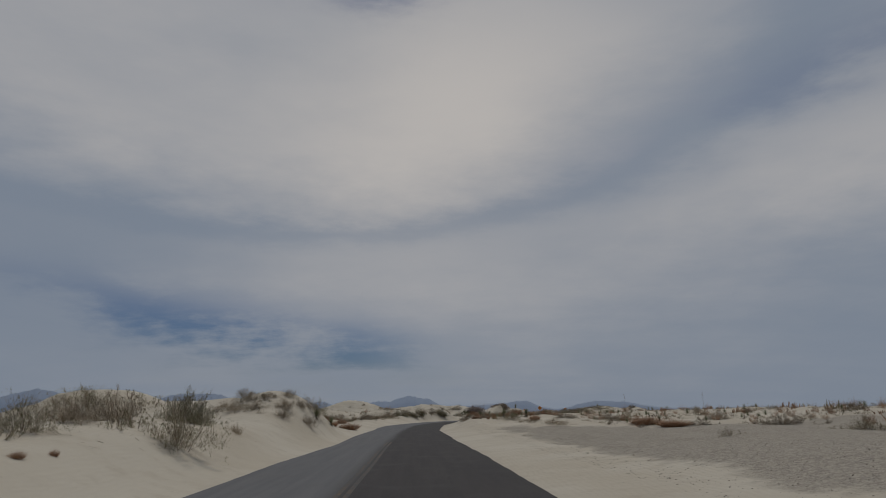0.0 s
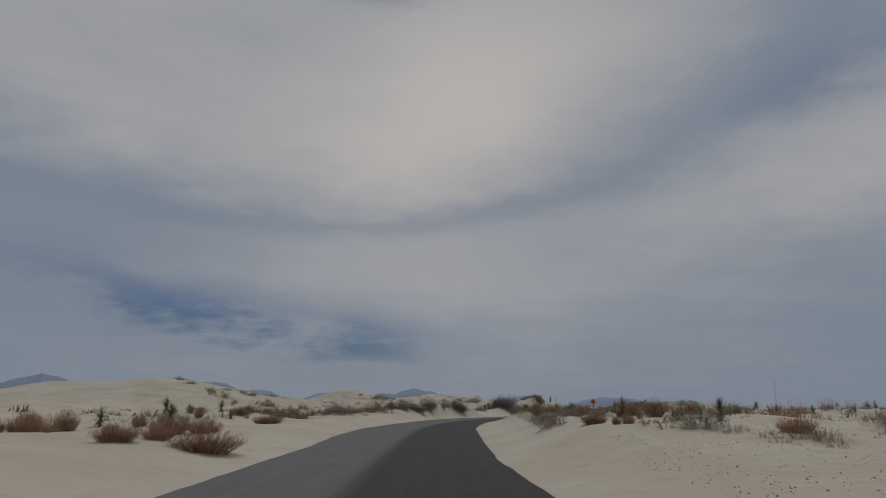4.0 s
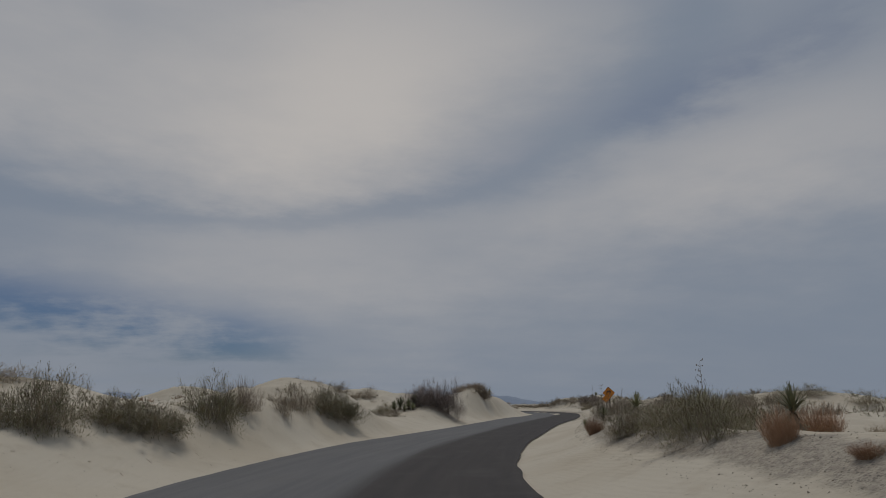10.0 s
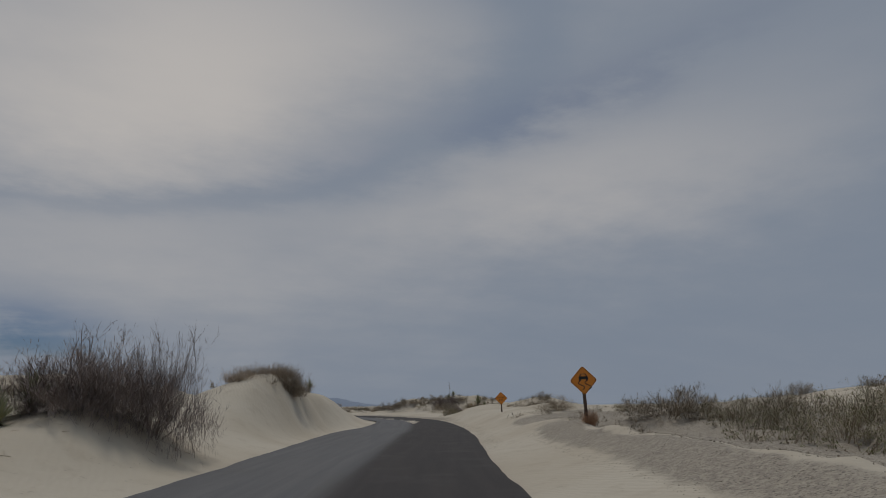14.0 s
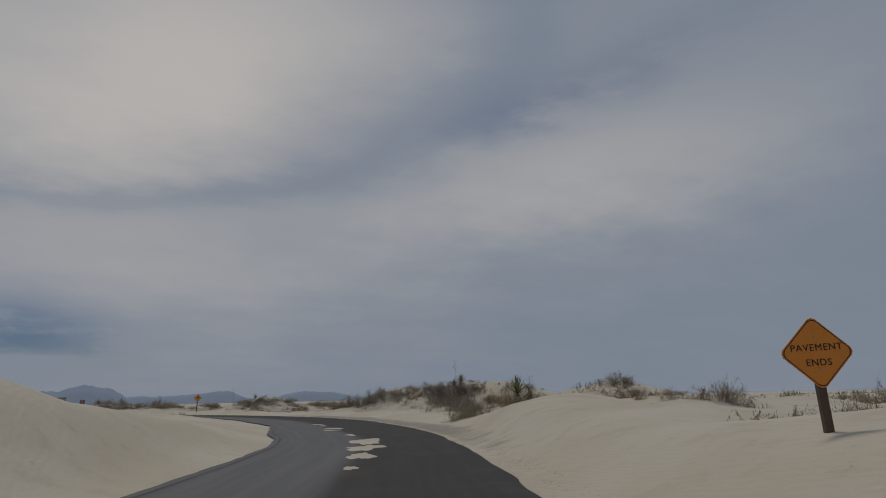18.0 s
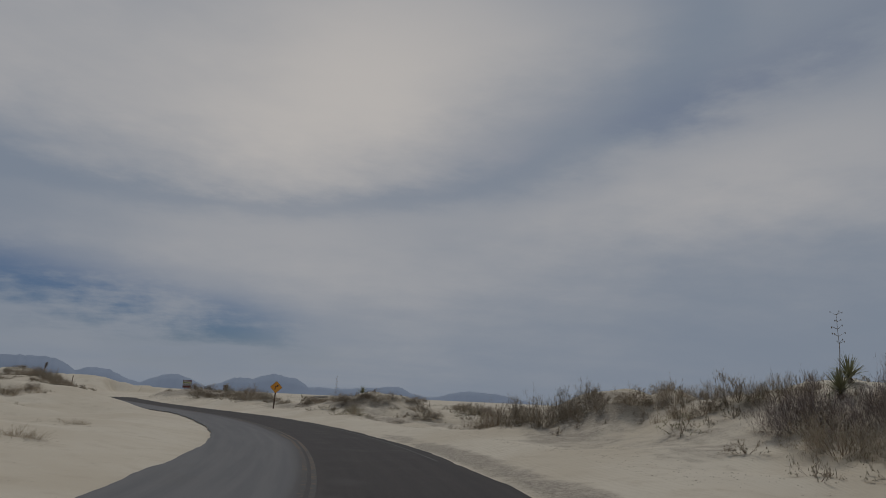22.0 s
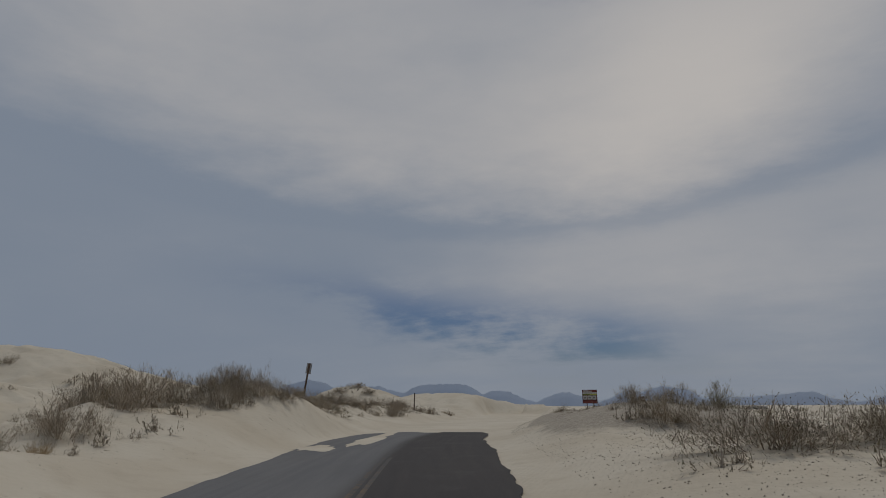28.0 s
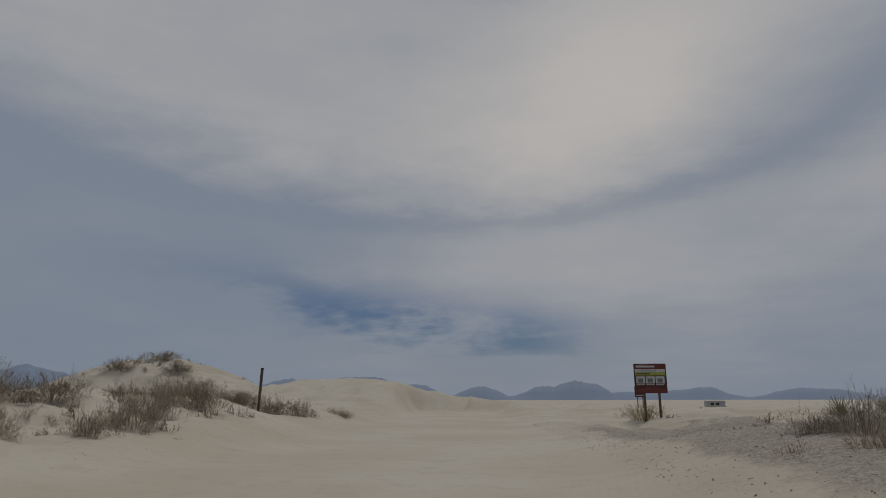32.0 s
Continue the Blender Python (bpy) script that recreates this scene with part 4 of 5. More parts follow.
shrub("dry", 16.9, 280.5, 0.9, 0.48)
shrub("green", -8.1, 99.1, 2.5, 0.88)
shrub("dry", 42.3, 210.4, 1.7, 1.54)
shrub("thick", -2.8, 108.4, 2.2, 1.5)
shrub("wand", -2.2, 110.2, 1.3, 1.3)
shrub("sprawl", -7.4, 37.5, 1.1, 0.69)
grass("rust", -12.1, 81.2, 0.9, 0.50)
shrub("sprawl", 40.1, 221.0, 1.9, 0.27)
shrub("dry", 5.5, 266.4, 1.1, 1.01)
grass("rust", 4.9, 83.2, 0.51, 0.40)
shrub("dry", 39.2, 162.9, 1.9, 0.78)
shrub("dry", 0.4, 275.3, 1.3, 0.84)
shrub("dry", 21.9, 272.1, 2.2, 1.23)
shrub("dry", -10.0, 17.6, 2.2, 0.99)
shrub("thick", 1.2, 117.0, 2.3, 1.25)
shrub("dry", -0.8, 117.0, 1.0, 0.54)
shrub("dry", -3.8, 284.0, 1.8, 0.61)
grass("rust", -10.9, 73.1, 1.2, 0.57)
shrub("dry", 3.5, 131.5, 0.6, 0.50)
shrub("dry", 5.0, 267.6, 1.4, 0.82)
shrub("green", 5.2, 92.3, 1.5, 0.95)
shrub("dry", 15.3, 291.3, 1.6, 0.61)
shrub("green", -10.2, 92.4, 1.8, 1.16)
shrub("green", 6.9, 100.4, 1.7, 0.87)
shrub("dry", -3.9, 284.9, 1.7, 0.77)
shrub("dry", 48.7, 199.5, 2.3, 1.22)
grass("rust", -10.7, 74.3, 1.2, 0.56)
shrub("dry", -3.3, 117.9, 1.4, 0.36)
shrub("dry", -3.5, 296.2, 1.2, 1.49)
grass("rust", -9.1, 53.6, 1.2, 0.49)
shrub("green", 11.2, 107.9, 3.0, 0.97)
shrub("dry", -3.8, 286.2, 1.6, 0.82)
shrub("dry", -7.6, 102.2, 2.1, 0.94)
shrub("dry", 48.1, 201.2, 2.5, 1.14)
shrub("dry", 16.8, 283.8, 1.9, 0.85)
grass("rust", -12.9, 75.5, 1.1, 0.55)
shrub("dry", 4.4, 269.3, 1.3, 0.76)
shrub("tan", 46.9, 202.5, 1.3, 0.80)
shrub("dry", -10.1, 20.4, 2.3, 1.24)
shrub("dry", -6.2, 103.0, 1.3, 0.90)
shrub("dry", 14.8, 238.5, 1.3, 0.76)
shrub("tan", -12.7, 76.4, 0.9, 0.97)
shrub("sprawl", -1.0, 112.2, 1.3, 0.95)
shrub("dry", 48.8, 192.2, 1.3, 0.80)
shrub("dry", 51.5, 189.4, 1.0, 0.82)
shrub("tan", 27.6, 196.9, 1.0, 0.54)
shrub("green", 23.7, 274.8, 1.6, 1.63)
grass("rust", -8.8, 55.3, 1.0, 0.48)
shrub("dry", -2.0, 289.7, 0.9, 0.72)
shrub("dry", 6.1, 32.0, 0.6, 0.17)
shrub("green", -12.0, 86.1, 2.9, 1.39)
shrub("dry", 21.8, 128.3, 0.6, 0.31)
grass("straw", 41.0, 177.1, 1.3, 0.82)
shrub("dry", -4.2, 288.2, 1.3, 0.64)
shrub("dry", 51.4, 190.3, 2.3, 1.14)
shrub("dry", 4.6, 32.9, 0.6, 0.26)
shrub("dry", 6.9, 56.0, 0.9, 0.64)
grass("rust", 8.4, 55.4, 1.1, 0.54)
shrub("dry", 11.2, 53.9, 0.9, 0.68)
shrub("green", 13.3, 29.5, 0.6, 0.66)
shrub("dry", 10.6, 54.5, 1.8, 0.70)
shrub("dry", 46.3, 195.5, 2.5, 1.33)
shrub("dry", -4.2, 289.2, 1.9, 0.84)
shrub("dry", 46.3, 204.9, 2.0, 0.88)
shrub("dry", -9.6, 88.0, 2.4, 1.20)
shrub("dry", 47.7, 204.4, 2.2, 1.10)
shrub("sprawl", 42.5, 226.1, 1.2, 0.17)
shrub("dry", -6.5, 298.0, 1.2, 0.67)
grass("rust", 3.5, 57.9, 0.9, 0.38)
shrub("dry", -12.9, 78.5, 1.9, 0.85)
shrub("tan", -11.1, 88.3, 1.5, 1.10)
shrub("green", 24.6, 127.9, 3.6, 1.56)
shrub("dry", 36.4, 157.5, 2.0, 0.9)
shrub("green", 6.7, 57.6, 2.0, 0.91)
shrub("dry", 13.1, 240.7, 2.1, 0.97)
grass("rust", -11.8, 87.1, 1.3, 0.54)
shrub("dry", 27.1, 125.6, 1.6, 1.04)
shrub("dry", 51.6, 193.3, 1.7, 0.88)
shrub("dry", 49.4, 195.2, 2.0, 1.04)
shrub("sprawl", -6.8, 34.5, 1.4, 0.82)
shrub("dry", 37.3, 228.4, 2.7, 0.75)
shrub("dry", 39.6, 228.1, 1.9, 0.7)
shrub("dry", 52.7, 192.6, 1.4, 0.65)
shrub("dry", 49.8, 205.2, 2.1, 1.04)
shrub("sprawl", -12.5, 32.9, 1.5, 0.77)
shrub("green", 8.4, 80.0, 1.3, 0.70)
shrub("dry", 42.3, 228.0, 2.1, 0.64)
shrub("dry", -2.1, 293.5, 1.2, 1.45)
shrub("dry", 48.8, 196.6, 1.6, 0.84)
grass("rust", 4.9, 81.6, 0.85, 0.46)
shrub("dry", -5.1, 291.7, 3.1, 0.89)
shrub("dry", 32.7, 249.4, 1.3, 0.71)
shrub("dry", 27.6, 127.0, 2.2, 1.33)
shrub("tan", -8.9, 91.0, 2.2, 1.11)
shrub("dry", 25.2, 120.5, 1.9, 2.05)
shrub("dry", 54.2, 180.8, 1.4, 1.07)
shrub("green", 26.8, 128.5, 2.6, 1.39)
shrub("dry", 18.8, 224.5, 1.4, 0.65)
shrub("dry", -6.6, 301.7, 3.3, 1.22)
shrub("dry", 2.7, 61.1, 1.7, 0.73)
shrub("tan", -7.4, 100.4, 2.8, 1.27)
shrub("dry", 36.2, 250.0, 1.5, 1.16)
shrub("dry", 31.3, 250.5, 1.7, 0.80)
shrub("green", 25.8, 130.7, 2.5, 1.23)
shrub("dry", -14.9, 97.3, 1.5, 1.32)
shrub("dry", 32.4, 240.8, 1.2, 0.53)
shrub("dry", 35.3, 250.4, 1.9, 0.95)
shrub("dry", 54.1, 182.6, 2.6, 1.38)
shrub("dry", -5.1, 293.9, 2.3, 1.07)
shrub("dry", 12.3, 244.4, 2.2, 1.25)
shrub("dry", 30.2, 251.2, 2.3, 1.04)
shrub("dry", -10.7, 36.4, 1.4, 0.77)
shrub("green", 28.8, 128.8, 2.4, 0.97)
shrub("dry", 1.1, 118.9, 1.2, 0.70)
shrub("dry", 47.9, 229.6, 2.2, 1.12)
shrub("green", 46.5, 230.5, 2.0, 1.16)
shrub("green", -7.2, 39.3, 1.1, 1.27)
shrub("tan", 8.9, 48.7, 1.8, 0.55)
grass("rust", -11.6, 62.7, 1.7, 0.64)
shrub("tan", 27.6, 204.8, 1.1, 0.30)
grass("rust", -10.5, 63.3, 1.4, 0.57)
grass("straw", 49.7, 191.3, 2.9, 1.20)
shrub("dry", -3.7, 298.1, 0.6, 0.43)
shrub("tan", 15.7, 91.2, 2.6, 0.92)
shrub("dry", 26.5, 135.5, 4.3, 1.51)
shrub("tan", 28.6, 198.4, 1.2, 0.40)
shrub("dry", -15.0, 102.3, 1.5, 0.81)
shrub("dry", 28.7, 255.2, 4.3, 1.65)
shrub("dry", -5.0, 308.5, 1.7, 1.21)
shrub("dry", 56.9, 186.8, 2.8, 1.38)
shrub("dry", 50.9, 231.8, 1.8, 0.80)
shrub("dry", 28.1, 135.7, 2.3, 1.20)
grass("straw", 11.5, 312.8, 2.2, 0.98)
shrub("dry", -10.4, 33.5, 1.5, 0.7)
shrub("sprawl", -11.3, 34.6, 1.6, 0.6)
shrub("dry", 37.5, 226.3, 1.1, 0.64)
shrub("dry", 26.1, 255.9, 2.8, 1.19)
shrub("dry", -1.4, 291.4, 1.0, 0.94)
shrub("dry", -6.8, 309.0, 1.4, 1.56)
shrub("sprawl", -0.4, 115.4, 1.4, 0.97)
shrub("dry", 1.0, 145.5, 1.8, 0.83)
shrub("dry", -13.2, 67.0, 1.8, 0.79)
shrub("dry", 52.5, 182.8, 3.2, 1.11)
shrub("tan", 7.9, 54.0, 1.8, 0.58)
shrub("tan", 17.9, 223.3, 1.9, 0.84)
shrub("tan", 9.7, 238.8, 1.3, 0.43)
shrub("dry", -8.8, 309.5, 2.2, 1.23)
grass("rust", -7.3, 54.8, 2.0, 0.62)
shrub("green", -11.9, 67.3, 1.4, 0.80)
grass("rust", 3.5, 69.2, 0.77, 0.45)
grass("straw", 55.3, 180.9, 1.9, 0.58)
shrub("green", 18.8, 63.6, 1.3, 1.00)
shrub("dry", -14.2, 89.7, 3.5, 1.43)
shrub("tan", 0.8, 148.3, 1.7, 0.75)
shrub("green", -18.0, 33.2, 4.3, 1.31)
shrub("dry", 14.8, 54.0, 2.5, 0.71)
shrub("green", 8.4, 91.9, 2.3, 0.86)
shrub("thick", -8.8, 22.9, 2.1, 1.5)
shrub("dry", 1.7, 149.1, 1.7, 0.78)
shrub("tan", 2.7, 149.5, 1.4, 0.64)
shrub("dry", 57.6, 182.4, 2.6, 0.50)
shrub("dry", 10.0, 47.3, 0.6, 0.21)
grass("rust", 16.5, 45.2, 2.7, 0.56)
shrub("dry", -9.5, 94.6, 2.8, 1.10)
shrub("dry", -18.9, 99.9, 1.0, 0.66)
shrub("green", 22.1, 33.3, 2.1, 0.95)
shrub("tan", 2.2, 151.2, 2.2, 0.83)
shrub("tan", -0.9, 151.0, 2.1, 0.80)
shrub("dry", 47.8, 231.2, 2.1, 0.93)
shrub("dry", 46.7, 193.7, 2.6, 1.54)
shrub("dry", 60.1, 170.7, 3.6, 1.31)
shrub("dry", -7.7, 106.0, 2.6, 0.79)
shrub("dry", 19.1, 47.3, 2.4, 0.64)
shrub("tan", 4.0, 153.8, 2.0, 0.73)
shrub("dry", 28.9, 244.7, 4.0, 1.01)
shrub("dry", 5.2, 153.8, 2.0, 1.47)
shrub("dry", -4.8, 299.8, 3.1, 1.40)
grass("rust", 16.3, 50.2, 3.1, 0.71)
shrub("dry", 21.7, 265.5, 2.8, 1.57)
shrub("dry", -3.4, 290.4, 0.9, 0.82)
shrub("dry", 2.9, 155.5, 1.0, 0.37)
shrub("dry", -1.2, 155.3, 1.2, 0.43)
shrub("dry", -12.6, 309.1, 2.8, 1.65)
shrub("dry", 20.4, 306.7, 3.4, 1.91)
shrub("dry", -10.1, 310.8, 3.3, 0.85)
shrub("dry", 2.7, 258.8, 2.7, 1.63)
shrub("green", 32.6, 122.2, 2.4, 1.10)
shrub("dry", 4.0, 260.1, 4.3, 1.87)
shrub("dry", 22.1, 307.5, 3.8, 2.05)
shrub("dry", -26.0, 104.9, 1.7, 0.74)
shrub("dry", 25.1, 308.5, 4.3, 2.05)
shrub("green", 13.6, 110.3, 2.9, 1.33)
shrub("green", 31.9, 126.2, 4.0, 1.01)
shrub("dry", -21.2, 280.3, 4.3, 2.05)
shrub("dry", -11.0, 76.8, 1.3, 0.68)
shrub("dry", 3.8, 264.5, 3.6, 1.37)
shrub("dry", 24.5, 45.3, 2.9, 1.29)
shrub("dry", 11.1, 238.7, 2.4, 0.51)
shrub("dry", 12.8, 114.7, 2.7, 1.21)
shrub("dry", -25.1, 112.2, 1.0, 0.71)
shrub("dry", 16.4, 60.8, 2.7, 0.97)
shrub("dry", 49.6, 244.7, 3.3, 1.10)
shrub("dry", 24.0, 255.3, 3.9, 1.26)
shrub("dry", 59.8, 168.5, 4.3, 2.05)
shrub("dry", 42.4, 229.8, 2.3, 0.63)
shrub("dry", -27.0, 114.6, 1.2, 1.08)
shrub("dry", 28.5, 58.9, 0.8, 0.94)
shrub("dry", -14.7, 312.1, 2.4, 0.82)
shrub("dry", -21.0, 119.6, 1.4, 0.41)
shrub("dry", -29.6, 116.9, 0.9, 1.08)
shrub("dry", -25.3, 120.3, 1.7, 0.47)
shrub("dry", -28.6, 119.7, 1.7, 0.41)
shrub("dry", -26.9, 120.7, 1.8, 0.47)
shrub("dry", 25.0, 57.3, 2.6, 1.08)
shrub("dry", 34.2, 52.6, 2.5, 0.90)
shrub("dry", -32.9, 118.8, 1.7, 0.41)
shrub("dry", -23.8, 123.9, 1.6, 0.50)
shrub("tan", -4.7, 313.2, 1.4, 0.93)
shrub("dry", 16.6, 63.6, 2.6, 1.08)
shrub("dry", 42.3, 224.1, 2.6, 0.94)
shrub("green", 29.4, 125.9, 2.6, 1.08)
shrub("tan", -22.8, 267.3, 1.6, 1.08)
shrub("dry", 30.2, 74.7, 1.1, 1.08)
shrub("dry", -17.6, 314.5, 2.6, 0.68)
shrub("green", 27.2, 133.0, 2.6, 1.08)
shrub("dry", 29.6, 242.2, 2.6, 0.99)
shrub("dry", 51.2, 251.3, 2.6, 1.08)
shrub("tan", -31.3, 278.5, 1.5, 1.08)
shrub("dry", -22.5, 289.2, 2.6, 1.08)
shrub("dry", 35.3, 254.9, 2.6, 1.08)
shrub("dry", -28.6, 114.7, 0.9, 0.98)
shrub("dry", -35.6, 121.8, 2.0, 0.62)
shrub("dry", 36.4, 257.3, 2.6, 1.06)
shrub("dry", -18.8, 311.8, 2.6, 1.08)
shrub("dry", -21.2, 112.3, 2.6, 1.08)
yucca(-7.0, 37.9, 0.9)
yucca(-7.0, 43.3, 0.8, 1.35)
yucca(-12.7, 73.2, 0.80)
yucca(-13.1, 75.0, 0.70)
yucca(-13.2, 78.0, 0.55)
yucca(-15.5, 72.0, 1.0)
grass("rust", 4.2, 74.2, 0.9, 0.75)
grass("rust", 4.5, 72.3, 0.7, 0.7)
yucca(4.4, 75.0, 0.6)
yucca(6.6, 97.0, 0.65, tall=True)
yucca(11.0, 105.8, 1.05, 1.9, tall=True)
yucca(8.6, 105.4, 0.75, 0.0, 12, True)
yucca(9.4, 109.0, 0.55, 1.0, tall=True)
yucca(10.2, 112.4, 0.5)
grass("rust", 7.7, 106.0, 0.6, 0.5)
shrub("dry", 12.1, 115.0, 1.5, 1.2)
shrub("dry", 12.4, 113.2, 1.7, 1.1)
shrub("dry", 13.9, 114.0, 1.5, 1.0)
shrub("dry", 14.0, 112.4, 1.8, 1.1)
shrub("green", 15.4, 113.6, 2.0, 1.1)
shrub("dry", 12.6, 109.8, 1.6, 0.9)
shrub("dry", 13.6, 107.8, 1.8, 1.0)
shrub("wand", 15.5, 149.2, 1.6, 1.5)
shrub("wand", 15.9, 149.6, 1.5, 1.45)
shrub("wand", 15.6, 151.2, 2.0, 0.9)
shrub("wand", 16.2, 152.8, 2.0, 1.0)
shrub("wand", 16.9, 154.2, 1.8, 1.0)
shrub("wand", 14.6, 150.2, 1.8, 0.9)
yucca(5.3, 132.9, 1.1)
yucca(5.8, 133.6, 1.3)
yucca(6.3, 133.0, 1.1)
yucca(6.5, 132.3, 0.8)
yucca(6.8, 133.8, 1.3)
yucca(5.9, 132.2, 0.75)
shrub("green", 4.3, 131.6, 1.6, 0.85)
shrub("green", 4.9, 134.2, 1.8, 0.9)
yucca(20.0, 162.6, 1.05, 1.45, 8, True)
yucca(43.4, 180.0, 1.7, 0.0, 0, True)
yucca(44.0, 179.7, 1.5, 1.5)
yucca(48.8, 197.9, 1.2, 2.0)
yucca(49.8, 198.6, 1.2)
yucca(36.9, 238.0, 1.1, 2.3)
yucca(38.6, 232.2, 1.0, tall=True)
yucca(2.6, 271.9, 0.95)
yucca(17.4, 303.8, 1.3, tall=True)
yucca(27.0, 92.0, 1.0, 2.2)
yucca(35.0, 84.0, 1.0, 2.3)
shrub("bare", 7.7, 134.4, 4.4, 2.0)
shrub("bare", 9.1, 134.3, 3.3, 2.8)
shrub("bare", 7.6, 133.7, 3.4, 1.3)
shrub("wand", 13.0, 147.2, 1.7, 0.9)
shrub("wand", 13.9, 148.2, 1.6, 0.8)
shrub("wand", 15.2, 149.9, 1.5, 0.9)
shrub("bare", 48.0, 195.6, 2.6, 1.9)
shrub("bare", 47.0, 197.2, 3.0, 1.7)
shrub("bare", 45.0, 188.5, 2.8, 1.3)
shrub("green", 37.5, 224.0, 1.5, 0.95)
shrub("dry", 16.2, 238.9, 2.6, 1.2)
shrub("dry", 14.8, 240.9, 2.4, 1.2)
shrub("dry", 13.4, 243.4, 2.2, 1.0)
shrub("green", 11.6, 247.0, 2.4, 1.2)
shrub("dry", 9.6, 250.6, 2.4, 1.2)
shrub("dry", 7.6, 254.2, 2.6, 1.3)
shrub("dry", 5.6, 257.8, 2.8, 1.4)
shrub("dry", 4.6, 261.4, 2.6, 1.4)
shrub("dry", 3.6, 265.3, 2.6, 1.4)
shrub("green", 0.3, 276.6, 2.4, 1.0)
shrub("dry", -1.2, 279.2, 2.6, 1.1)
shrub("dry", -2.6, 281.8, 2.4, 1.05)
shrub("green", -3.9, 283.9, 2.2, 1.05)
shrub("dry", -4.9, 286.4, 2.4, 1.3)
shrub("dry", -5.9, 289.2, 2.4, 1.2)
shrub("dry", -6.8, 292.6, 2.4, 1.1)
shrub("dry", 1.9, 273.6, 2.4, 1.0)
shrub("dry", 3.2, 271.4, 2.0, 0.8)
grass("rust", 21.7, 134.0, 0.6, 0.5)


OPEN_SPOTS = ((11.9, 101.4), (-2.2, 275.1), (-0.5, 274.0))   # blown clean


def planting(count, s0, s1, a0, a1, kinds, small, large, seed, apart=0.75):
    """Single plants at random between two offsets from the drive, none upon another."""
    rng, taken = random.Random(seed), []
    for _ in range(count * 30):
        s, a = rng.uniform(s0, s1), a0 + (a1 - a0) * rng.random() ** 1.2
        x, y = (float(v) for v in on_road(s, a)[:2])
        if count == 0 or any(abs(x - p) + abs(y - q) < apart for p, q in taken):
            continue
        taken.append((x, y))
        count -= 1
        kind, size = rng.choice(kinds), rng.uniform(small, large)
        if any(abs(x - p) + abs(y - q) < 0.3 for p, q in OPEN_SPOTS):
            continue
        if kind == "yucca":
            yucca(x, y, 0.55 + 0.5 * size, 0.0, rng.uniform(-6, 6), rng.random() < 0.5)
        elif kind in ("rust", "straw"):
            grass(kind, x, y, size, size * rng.uniform(0.7, 1.0))
        else:
            shrub(kind, x, y, size * 1.5, size * rng.uniform(0.7, 1.0))


# hummocky flat right of the bend, grass belt before the smooth dune, dune backs further on
planting(85, 60, 108, 6.2, 14, ("rust", "rust", "green", "straw", "dry", "tan", "yucca"), 0.35, 0.95, 401, 1.0)
planting(46, 56, 92, -12.2, -17.5, ("rust", "rust", "rust", "green", "straw", "yucca"), 0.5, 1.0, 402, 0.9)
planting(10, 116, 150, 8.5, 16, ("green", "dry", "dry"), 0.6, 1.2, 403, 1.3)
planting(12, 188, 214, 11, 18, ("dry", "dry", "green", "straw"), 0.5, 1.0, 404, 1.2)
planting(16, 262, 300, -14, -8.5, ("dry", "tan", "straw", "dry"), 0.4, 0.9, 405, 1.1)
planting(18, 268, 312, 7.5, 16, ("dry", "straw", "tan"), 0.35, 0.8, 406, 1.1)


SMALL = {"dry": bush_meshes(310, 12, 4, 4, 0, 1, 0.07, 0.026, TWIG_GREY, LEAF_GREY), "green": bush_meshes(311, 12, 4, 3, 0, 2, 0.07, 0.024, TWIG_GREY, LEAF_OLIVE),
         "tan": shrub_meshes(312, 60, 0.45, 0, 0.05, 4, 0.017, TWIG_TAN, None), "rust": (grass_mesh(313, 90, 0.55, GRASS_RUST), None), "yucca": (yucca_meshes(314, 50, 12, 0.4)[0], None)}
HEAPS = {}


def heap(mesh, m):
    """Adds a mesh at a pose to the joined scrub of its material."""
    co = np.empty(len(mesh.vertices) * 3, np.float32)
    mesh.vertices.foreach_get("co", co)
    m = np.array(m)
    co = co.reshape(-1, 3) @ m[:3, :3].T + m[:3, 3]
    idx = np.empty(len(mesh.loops), np.int32)
    mesh.loops.foreach_get("vertex_index", idx)
    tot = np.empty(len(mesh.polygons), np.int32)
    mesh.polygons.foreach_get("loop_total", tot)
    store = HEAPS.setdefault(mesh.materials[0].name, [mesh.materials[0], [], [], 0])
    store[1].append(co)
    store[2].append((idx + store[3]).reshape(-1, 4))
    store[3] += len(co)


def bare_slope(x, y):
    """Whether a place lies on the smooth white dune past the pan."""
    return ((x + 40) / 24) ** 2 + ((y - 116) / 17) ** 2 < 1


def field(count, s0, s1, a0, a1, kinds, small, large, seed):
    """Scattered plants, s along the drive and a to its right, in patches."""
    rng = random.Random(seed)
    while count:
        s, a = rng.uniform(s0, s1), rng.uniform(a0, a1)
        x, y, _ = on_road(s, a)
        if rng.random() > 0.55 + 0.6 * float(grain(x, y, 6, 31)) or bare_slope(x, y):
            continue
        count -= 1
        kind, size = rng.choice(kinds), rng.uniform(small, large)
        tall = size * {"rust": 0.7, "yucca": 0.6}.get(kind, rng.uniform(0.4, 0.6))
        m = pose(float(x), float(y), sit(x, y) - 0.04, 0, 0, rng.uniform(0, 360)) @ Matrix.Diagonal((size / 2, size / 2, tall, 1))
        for mesh in SMALL[kind]:
            if mesh:
                heap(mesh, m)


